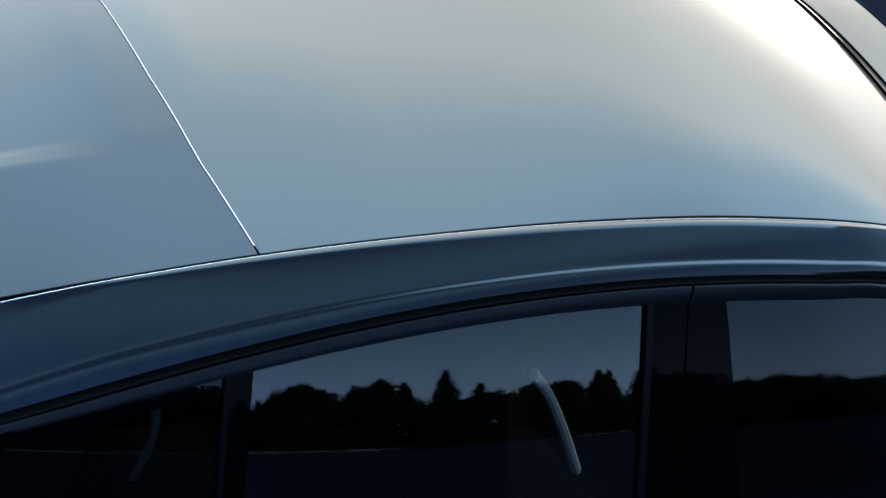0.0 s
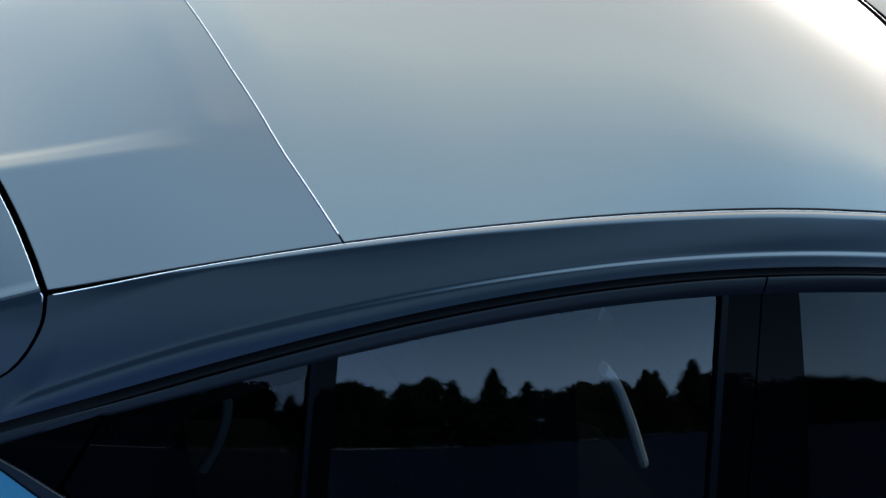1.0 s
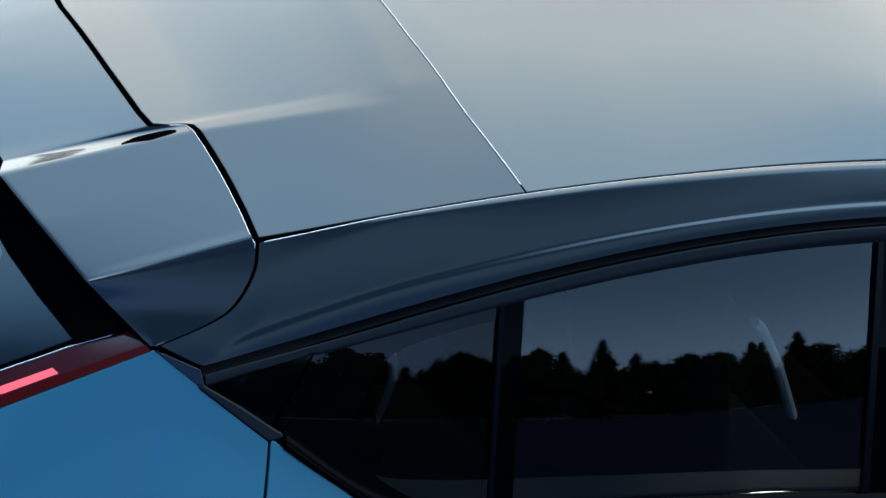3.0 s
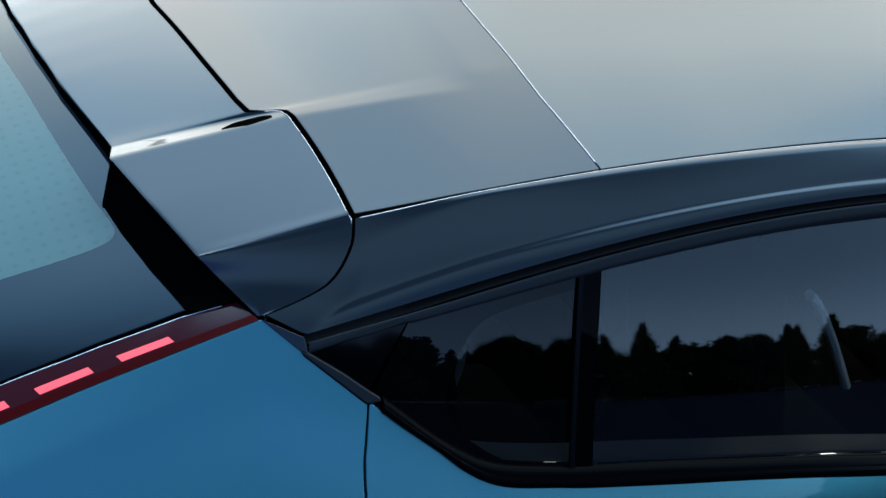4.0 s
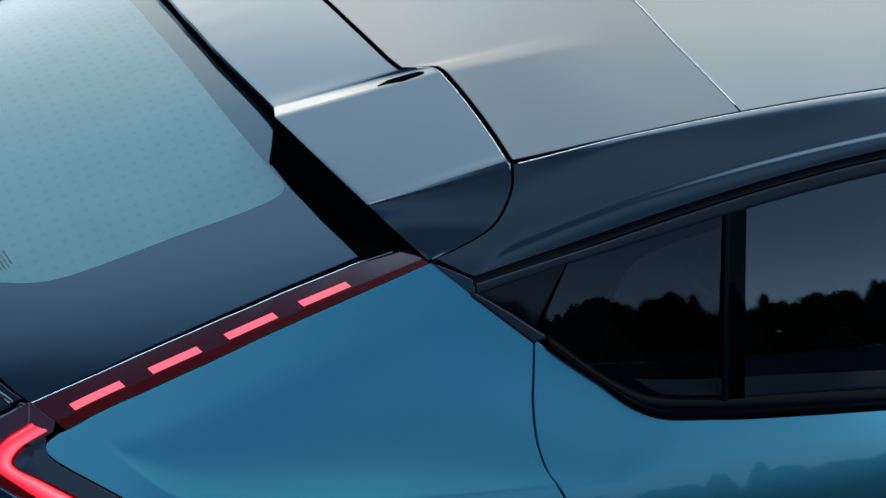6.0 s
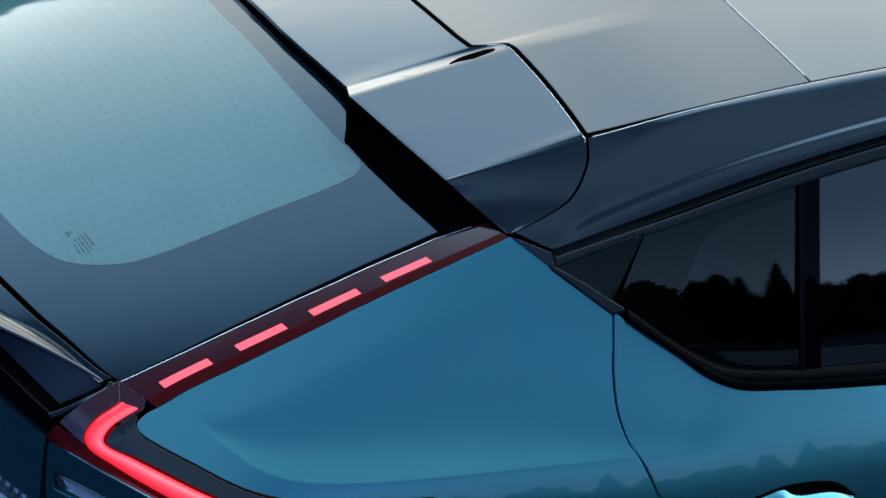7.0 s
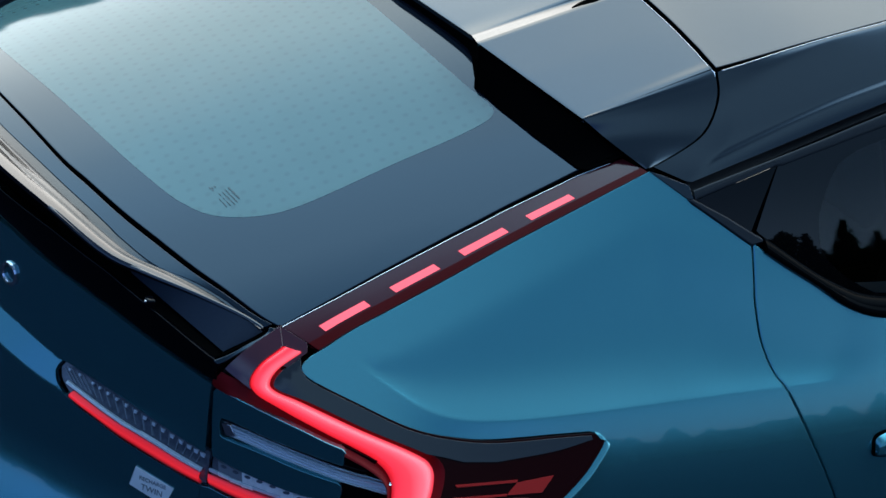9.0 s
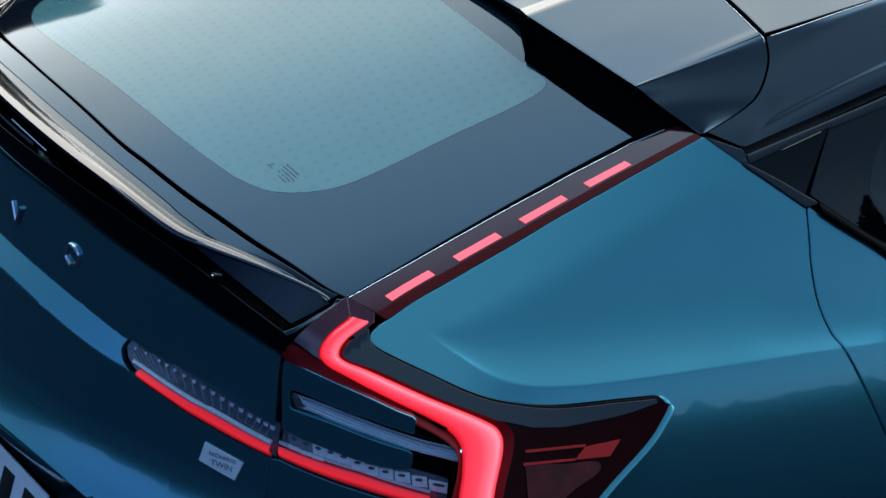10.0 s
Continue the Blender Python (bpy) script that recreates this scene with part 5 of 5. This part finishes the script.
sheet("handle_trim", np.stack([wall(mz, 0.004), wall(mz * 0.5 + tz * 0.5 + 0.002, -0.002), wall(tz + 0.004, 0.003)], 1), GLOSS, lip, BACK, 0.02, "gloss black handle trim")
tube("recess_line", [(float(rear_x(y)) + 0.006, y, z) for y, z in ((-0.155, 1.137), (-0.20, 1.133), (-0.255, 1.1265))], 0.0014, CHROME, lip, "thin bright line in the recess", 6)
block("washer_jet", (0.012, 0.016, 0.012), (float(rear_x(-0.584)) + 0.004, -0.584, 1.071), GLOSS, lip, "small washer jet", 0.003)
block("jet_tip", (0.003, 0.004, 0.004), (float(rear_x(-0.584)) - 0.003, -0.586, 1.073), CHROME, lip, "", 0.001)
# deck behind the glass: painted strip between glass and lip
dk = st + np.array([0.001, 0, -0.0005])
hq = spline(HATCH, 119)
hq = np.stack([np.interp(np.linspace(-0.662, 0.662, 119), hq[:, 1], hq[:, 0]) - 0.002, np.linspace(-0.662, 0.662, 119)], 1)
ht_ = np.stack([hq[:, 0], hq[:, 1], glass_z(hq[:, 0], hq[:, 1])], 1)
sheet("deck_panel", blend(ht_, dk, 4), FRIT, tailgate, UP, 0.01, "gloss black deck panel")
# end of the deck beside the lamps
pair("deck_corner", blend(spline([(-0.7152, -0.676, 1.0626), (-0.7339, -0.680, 1.0534), (-0.7703, -0.688, 1.0419), (-0.7966, -0.693, 1.0329), (-0.8069, -0.693, 1.0293)], 14),
                          spline([(-0.7241, -0.667, 1.0618), (-0.7325, -0.672, 1.0543), (-0.7587, -0.680, 1.0481), (-0.7857, -0.686, 1.0396), (-0.8108, -0.688, 1.0331)], 14), 4), FRIT, tailgate, (-0.3, -0.6, 0.7), 0.004, "gloss black deck corner")

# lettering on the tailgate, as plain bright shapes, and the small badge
def letter_bars(ob_name, strokes, y0, z0, h, parent, w=0.007):
    """Strokes of a bright letter as bars; places in letter heights, on the tail's skin."""
    g = new(ob_name)
    g.parent = parent
    for a, b in strokes:
        pts = []
        for k in np.linspace(0, 1, 6):
            yy_ = y0 - (a[0] + (b[0] - a[0]) * k) * h
            zz_ = z0 + (a[1] + (b[1] - a[1]) * k) * h
            pts.append(tail(np.array(yy_), np.array(zz_), 0.002))
        tube("stroke", pts, w / 2, CHROME, g, n=8)
    return g


ring = [((0.5 * math.cos(a), 0.5 * math.sin(a)), (0.5 * math.cos(a + 0.4), 0.5 * math.sin(a + 0.4))) for a in np.arange(0, 6.2, 0.3927)]
vee = [((-0.45, 0.5), (0, -0.5)), ((0, -0.5), (0.45, 0.5))]
ell = [((-0.3, 0.5), (-0.3, -0.5)), ((-0.3, -0.5), (0.35, -0.5))]
for strokes, y in ((ring, -0.339), (vee, -0.196), (ell, -0.02), (ring, 0.16), (vee, 0.335)):
    letter_bars("bright_letter", strokes, y, 0.999 + 0.012 * (1 - abs(y) / 0.34), 0.030, tailgate)
badge = trimmed("badge", [(-0.6076, 0.8264), (-0.6583, 0.8163), (-0.6501, 0.785), (-0.6018, 0.7952)], lambda a, b: tail(a, b, 0.003), PLATE, tailgate, BACK, 0.02, 0.003, 0.0004, label="white badge plate", both=False)[0]


def words(text, size, centre, out, mat, parent, name, tilt=0.0):
    cu = bpy.data.curves.new(name, "FONT")
    cu.body, cu.size, cu.align_x, cu.align_y, cu.extrude = text, size, "CENTER", "CENTER", 0.0002
    tmp = bpy.data.objects.new(name, cu)
    scene.collection.objects.link(tmp)
    me = bpy.data.meshes.new_from_object(tmp.evaluated_get(bpy.context.evaluated_depsgraph_get()))
    bpy.data.objects.remove(tmp)
    me.materials.append(mat)
    ob = new(name, me)
    ob.parent = parent
    az_ = Vector(out).normalized()
    ay_ = (Vector((0, 0, 1)) - az_ * az_.z).normalized()
    ax_ = ay_.cross(az_)
    turn = Matrix((ax_, ay_, az_)).transposed().to_4x4()
    ob.matrix_world = Matrix.Translation(centre) @ turn @ pose(0, 0, 0, 0, 0, tilt)
    return ob


nb = Vector((-1, -0.765, 0.0))
bc = Vector(tail(np.array(-0.633), np.array(0.808), 0.0042))
words("RECHARGE", 0.0085, bc + Vector((0, 0, 0.006)), nb, GREYINK, badge, "badge_text", 0)
words("TWIN", 0.013, bc + Vector((0.0, 0.0, -0.007)), nb, GREYINK, badge, "badge_text", 0)

# number plate with plain dark bars
plate = new("number_plate")
plate.parent = car
pm_ = Matrix.Translation((-1.029, -0.060, 0.522)) @ Matrix.Rotation(radians(8.5), 4, "Z") @ Matrix.Rotation(radians(12), 4, "Y")
block("plate_holder", (0.05, 0.50, 0.10), (0, 0, 0), DARK, plate, "black plate holder", 0.01, pm_ @ Matrix.Translation((0.03, 0, 0)))
block("plate_sheet", (0.006, 0.52, 0.115), (0, 0, 0), PLATE, plate, "white number plate", 0.002, pm_)
for k in range(7):
    block("bar", (0.002, 0.036, 0.076), (0, 0, 0), INK, plate, "", 0.0006, pm_ @ Matrix.Translation((-0.0035, -0.215 + 0.070 * k, 0)))

# door handle in its pocket
handle = new("door_handle")
handle.parent = rear_door
hp = spline([(0.220, 0.872), (0.2235, 0.889), (0.25, 0.897), (0.285, 0.905), (0.318, 0.911), (0.336, 0.903), (0.36, 0.898), (0.42, 0.897), (0.470, 0.885)], 40)
hb = spline([(0.220, 0.868), (0.227, 0.862), (0.25, 0.860), (0.285, 0.858), (0.318, 0.856), (0.336, 0.855), (0.36, 0.854), (0.42, 0.856), (0.470, 0.866)], 40)
trimmed("handle_pocket", np.vstack([spline([(0.216, 0.870), (0.219, 0.892), (0.25, 0.9005), (0.285, 0.9085), (0.32, 0.915), (0.37, 0.917), (0.43, 0.911), (0.476, 0.886)], 24), spline([(0.476, 0.864), (0.42, 0.853), (0.30, 0.8525), (0.23, 0.858), (0.216, 0.864)], 16)]), lambda a, b: on_flank(np.stack([a, b], -1), -0.0008), DARK, handle, OUT, 0.012, 0.001, 0.0002)
vv = np.linspace(0, 1, 9)
hg_ = np.stack([on_flank(hp * (1 - k) + hb * k, -0.003 - 0.010 * min(1.0, 5.5 * k, 4.0 * (1 - k) + 0.2)) for k in vv], 1)
pair("handle_grip", hg_, BLUE, handle, OUT, 0.008, "blue painted door handle")

# dark inner shell behind the joints
shell = new("inner_shell")
shell.parent = car
sx_ = np.linspace(-0.12, 1.75, 40)
sheet("roof_liner", np.array([[(x, y, float(roof_z(x, y)) - 0.030) for y in np.linspace(-0.585, 0.585, 31)] for x in sx_]), DARK, shell, UP, 0.01, bevel=0)
gx_ = np.linspace(-0.16, -0.90, 30)
sheet("tail_liner", np.array([[(x, y, float(glass_z(x, y)) - 0.030 - 0.0) for y in np.linspace(-1, 1, 31) * min(0.645, math.sqrt(max(0.02, (x + 0.964) / 0.46)))] for x in gx_]), DARK, shell, UP, 0.01, bevel=0)
zz = np.linspace(0.45, 1.03, 12)
pair("side_liner", np.array([[(x, max(-0.86, float(flank(np.array(x), np.array(z))) + 0.030), z) for z in zz] for x in np.linspace(-0.62, 2.1, 50)]), DARK, shell, OUT, 0.01, bevel=0)
pair("pillar_liner", np.array([[(x, float(side_y(x, z)) + 0.070, z) for z in np.linspace(1.0, 1.0 + 0.235 * min(1.0, max(0.1, (0.02 - x) / 0.16 if x > -0.14 else (x + 0.86) / 0.62)), 8)] for x in np.linspace(-0.70, 0.01, 30)]), DARK, shell, OUT, 0.01, bevel=0)
pair("rail_liner", rail + np.array([0.0, 0.030, 0.004]), DARK, shell, OUT, 0.004, bevel=0)
sheet("rear_liner", np.array([[tail(np.array(y), np.array(z), -0.03) for z in np.linspace(0.69, 1.03, 12)] for y in np.linspace(-0.70, 0.70, 30)]), DARK, shell, BACK, 0.01, bevel=0)
pair("corner_liner", np.array([[corner(np.array(s_), np.array(z)) + np.array([0.020 + 0.05 * min(max(s_ / 0.1, 0), 1), 0.075 * (1 - min(max(s_ / 0.1, 0), 1)), 0.0]) for z in np.linspace(0.72, 1.05, 14)] for s_ in np.linspace(-0.26, 0.2, 24)]), DARK, shell, LENSWAY, 0.008, bevel=0)
sheet("floor_pan", np.array([[(x, y, 0.38) for y in np.linspace(-0.8, 0.8, 5)] for x in np.linspace(-0.9, 3.2, 9)]), DARK, shell, UP, 0.04, bevel=0)

# windscreen, bonnet, nose
wt = header[-1][::2] + np.array([0.004, 0, -0.002])
wb = np.array([(2.66 - 0.16 * k * k, k * 0.72, 1.17 - 0.06 * k * k) for k in np.linspace(-1, 1, 31)])
sheet("windscreen", blend(wt, wb, 20, 0.035), SCREEN, car, (0.5, 0, 1), 0.006, "clear tinted windscreen")
sheet("windscreen_border", blend(wt, wt * 0.88 + wb * 0.12, 4) + np.array([0, 0, 0.006]), FRIT, car, (0.5, 0, 1), 0.003, "black windscreen border", 0)
hb_ = np.array([(3.50 - 0.25 * k * k, k * 0.80, 0.90 - 0.05 * k * k) for k in np.linspace(-1, 1, 31)])
sheet("bonnet", blend(wb + np.array([0.03, 0, -0.01]), hb_, 20, 0.05), BLUE, car, UP, 0.012, "blue metallic bonnet")
nose = np.array([(3.58 - 0.30 * k * k, k * 0.86, 0.42) for k in np.linspace(-1, 1, 31)])
sheet("front_bumper", blend(hb_ + np.array([0.004, 0, -0.008]), nose, 10, 0.05, (1, 0, 0)), BLUE, car, (1, 0, 0), 0.02, "blue metallic front bumper")
fw_t = np.array([(x, float(np.interp(x, [2.15, 2.66, 3.3], [-0.80, -0.78, -0.80])), float(np.interp(x, [2.15, 2.66, 3.3], [0.92, 1.07, 0.86]))) for x in np.linspace(2.16, 3.3, 20)])
fw_b = np.array([(x, -0.90 + 0.05 * max(0, x - 2.9), 0.44 + 0.30 * max(0.0, 1 - ((x - 2.70) / 0.40) ** 2) ** 0.5) for x in np.linspace(2.16, 3.3, 20)])
pair("front_wing", blend(fw_t, fw_b, 8, -0.03, (0, 1, 0)), BLUE, car, OUT, 0.012, "blue metallic front wing")
xq = np.linspace(-0.42, 0.195, 30)
qt = on_flank(np.stack([xq, np.full_like(xq, 0.6995)], 1))
qb = np.array([(x, -0.925, 0.44 + 0.25 * max(0.0, 1 - ((x + 0.05) / 0.40) ** 2) ** 0.5) for x in xq])
pair("rear_arch", blend(qt, qb, 6), BLUE, side_body, OUT, 0.012)


def wheel(x, y):
    w = new("wheel")
    w.parent = car
    out = -1 if y < 0 else 1
    a = np.linspace(0, 2 * math.pi, 49)
    prof = [(0.225, 0.10), (0.275, 0.115), (0.315, 0.105), (0.325, 0.06), (0.325, -0.06), (0.315, -0.105), (0.275, -0.115), (0.225, -0.10)]
    g = np.array([[(x + r * math.cos(k), y + o, GROUND + 0.325 + r * math.sin(k)) for r, o in prof] for k in a])
    verts, faces = g.reshape(-1, 3), []
    m = len(prof)
    for i in range(48):
        for j in range(m):
            faces.append([i * m + j, (i + 1) * m + j, (i + 1) * m + (j + 1) % m, i * m + (j + 1) % m])
    link("tyre", verts, faces, TYRE, w)
    rim = new("rim")
    rim.parent = w
    for k in range(5):
        m4 = Matrix.Translation((x, y + out * 0.07, GROUND + 0.325)) @ Matrix.Rotation(k * 2 * math.pi / 5, 4, "Y") @ Matrix.Translation((0, 0, 0.12))
        block("spoke", (0.07, 0.03, 0.22), (0, 0, 0), ALLOY, rim, "", 0.008, m4)
    tube("rim_ring", [(x + 0.22 * math.cos(k), y + out * 0.08, GROUND + 0.325 + 0.22 * math.sin(k)) for k in a], 0.012, ALLOY, rim)


for wx in (-0.05, 2.70):
    for wy in (-0.775, 0.775):
        wheel(wx, wy)

# seats seen dimly through the panes
def seat(x, y, w, lean, pale, parent_label):
    s_ = tagged(new("car_seat"), parent_label)
    s_.parent = car
    back = Matrix.Translation((x, y, 0.96)) @ Matrix.Rotation(radians(-lean), 4, "Y")
    block("backrest", (0.13, w, 0.62), (0, 0, 0), SEAT, s_, "", 0.05, back, 5)
    block("cushion", (0.50, w, 0.16), (x + 0.24, y, 0.66), SEAT, s_, "", 0.05)
    block("headrest", (0.10, 0.26, 0.17), (0, 0, 0), SEAT, s_, "", 0.04, back @ Matrix.Translation((-0.02, 0, 0.40)), 5)
    block("seat_base", (0.45, w * 0.8, 0.17), (x + 0.22, y, 0.50), SEAT, s_, "", 0.02)
    return s_


def soft_edge(points, r, mat, label, parent):
    tube("piping", spline(points, 24), r, mat, parent, label, 8, 0.5)


front = seat(1.06, -0.29, 0.44, 26, True, "charcoal front seat with pale stitched edge")
soft_edge([(1.066, -0.500, 1.180), (1.085, -0.507, 1.166), (1.120, -0.512, 1.130), (1.165, -0.525, 1.072), (1.212, -0.542, 1.003)], 0.019, PIPING, "pale stitched seat edge", front)
seat(1.06, 0.29, 0.44, 26, True, "charcoal front seat")
rear_seat = seat(0.30, -0.28, 0.52, 24, True, "charcoal rear seat with a pale edge")
seat(0.30, 0.28, 0.52, 24, True, "charcoal rear seat")
soft_edge([(0.5508, -0.2, 0.9323), (0.5748, -0.2, 0.8708), (0.5783, -0.2, 0.8021), (0.5658, -0.2, 0.7392), (0.5526, -0.2, 0.6884)], 0.009, PALE, "pale edge of the rear seat", rear_seat)
block("dashboard", (0.55, 1.30, 0.50), (2.33, 0.0, 0.80), SEAT, car, "black dashboard", 0.08)
block("cabin_floor", (2.9, 1.36, 0.05), (0.95, 0.0, 0.44), SEAT, car, "", 0.01)
lining = tagged(new("side_lining"), "dark cabin side lining with pale edges")
lining.parent = car
lx = np.linspace(0.20, 1.30, 40)
pair("door_top", np.stack([np.stack([lx, side_y(lx, glow_z(lx)) + 0.03, glow_z(lx) - 0.010], 1), np.stack([lx, side_y(lx, glow_z(lx)) + 0.085, glow_z(lx) - 0.016], 1), np.stack([lx, side_y(lx, glow_z(lx)) + 0.10, glow_z(lx) - 0.05], 1)], 1), PALE, lining, (0, 0.3, 1), 0.006, "pale top of the door lining")

# ---- ground and surroundings ----
gr = link("ground", [(-400, -400, GROUND), (400, -400, GROUND), (400, 400, GROUND), (-400, 400, GROUND)], [[0, 1, 2, 3]], ASPHALT, smooth=False)
tagged(gr, "dark asphalt ground under an evening sky", "ground", kind="structure")


def tree(kind, h, seed):
    """A fir (kind 0) or a broad tree (kind 1) with a tapered trunk, limbs and a crown of many small clumps."""
    rnd = random.Random(seed)
    t_ = new("tree")
    tube("trunk", [(0.02 * rnd.uniform(-1, 1) * k, 0.02 * rnd.uniform(-1, 1) * k, k * h * 0.9) for k in np.linspace(0, 1, 8)], np.linspace(0.16, 0.03, 8) * h / 8, BARK, t_, n=7)
    verts, faces = [], []

    def clump(c, r):
        n = rnd.randint(3, 5)
        for _ in range(n):
            d = Vector((rnd.gauss(0, 1), rnd.gauss(0, 1), rnd.gauss(0, 0.6))).normalized()
            e = d.cross(Vector((rnd.gauss(0, 1), rnd.gauss(0, 1), rnd.gauss(0, 1)))).normalized()
            b = len(verts)
            q = c + Vector((rnd.gauss(0, 1), rnd.gauss(0, 1), rnd.gauss(0, 1))) * r * 0.5
            verts.extend([q - d * r, q + e * r * 0.55, q + d * r, q - e * r * 0.55])
            faces.append([b, b + 1, b + 2, b + 3])

    limbs = []
    if kind == 0:
        for k in range(38):
            z = h * (0.10 + 0.89 * (k / 38) ** 0.9)
            reach = h * 0.25 * (1 - z / h) ** 0.9 + 0.03
            for _ in range(7):
                a = rnd.uniform(0, 6.28)
                l = reach * rnd.uniform(0.6, 1.1)
                for f in (0.35, 0.6, 0.8, 1.0):
                    clump(Vector((math.cos(a) * l * f, math.sin(a) * l * f, z - 0.25 * l * f)), 0.034 * h * (1.1 - 0.5 * f) * (0.35 + 0.65 * min(1.0, 2.2 * (1 - z / h))))
    else:
        for k in range(14):
            a = rnd.uniform(0, 6.28)
            c = Vector((math.cos(a) * h * 0.22 * rnd.uniform(0.3, 1), math.sin(a) * h * 0.22 * rnd.uniform(0.3, 1), h * (rnd.uniform(0.40, 0.82) if k < 9 else rnd.uniform(0.10, 0.30))))
            limbs.append(c)
            r = h * rnd.uniform(0.13, 0.2)
            for _ in range(210):
                d = Vector((rnd.gauss(0, 1), rnd.gauss(0, 1), rnd.gauss(0, 0.8))).normalized() * r * rnd.uniform(0.5, 1.05)
                clump(c + d, 0.026 * h)
        for c in limbs:
            tube("limb", [(0, 0, h * 0.28), tuple(c * 0.6 + Vector((0, 0, h * 0.12))), tuple(c)], [0.05 * h / 8, 0.035 * h / 8, 0.015 * h / 8], BARK, t_, n=5)
    me = bpy.data.meshes.new("crown")
    me.from_pydata([tuple(q) for q in verts], [], faces)
    me.materials.append(LEAF)
    ob = new("crown", me)
    ob.parent = t_
    return tagged(t_, "dark fir tree at dusk" if kind == 0 else "dark broad-crowned tree at dusk", "tree", "trees along the road")


verge = link("road", [(-260, -57.5, GROUND + 0.02), (260, -57.5, GROUND + 0.02), (260, -55.5, GROUND + 0.02), (-260, -55.5, GROUND + 0.02)], [[0, 1, 2, 3]], GRAVEL, smooth=False)
tagged(verge, "pale gravel track along the trees", "road", kind="structure")
rnd = random.Random(4)
kinds = [tree(0, 8.0, 1), tree(0, 7.0, 2), tree(1, 7.0, 3), tree(1, 6.0, 5), tree(1, 8.0, 8)]
home = [False] * 5
for k in range(300):
    az = -205 + 290 * (k * 7 % 300) / 299 + rnd.uniform(-0.8, 0.8)      # degrees from -y towards +x
    # trees towards the tail are unseen, added and set nearer to darken its reflections
    dist = rnd.uniform(60, 78) if az > -25 else (rnd.uniform(36, 52) if az > -120 else rnd.uniform(26, 40))
    x, y = dist * math.sin(radians(az)), -dist * math.cos(radians(az))
    i = rnd.choice([0, 1, 1, 2, 2, 3, 3, 4])
    tall = rnd.uniform(0.80, 1.08) * (1.04 if az > -25 else 1.0)
    girth = 1.25 if i < 2 else 1.0
    m = Matrix.Translation((x, y, GROUND)) @ Matrix.Rotation(rnd.uniform(0, 6.28), 4, "Z") @ Matrix.Diagonal((0.95 * girth, 0.95 * girth, tall, 1))
    if not home[i]:
        kinds[i].matrix_basis = m
        home[i] = True
    else:
        copy_thing(kinds[i], m)
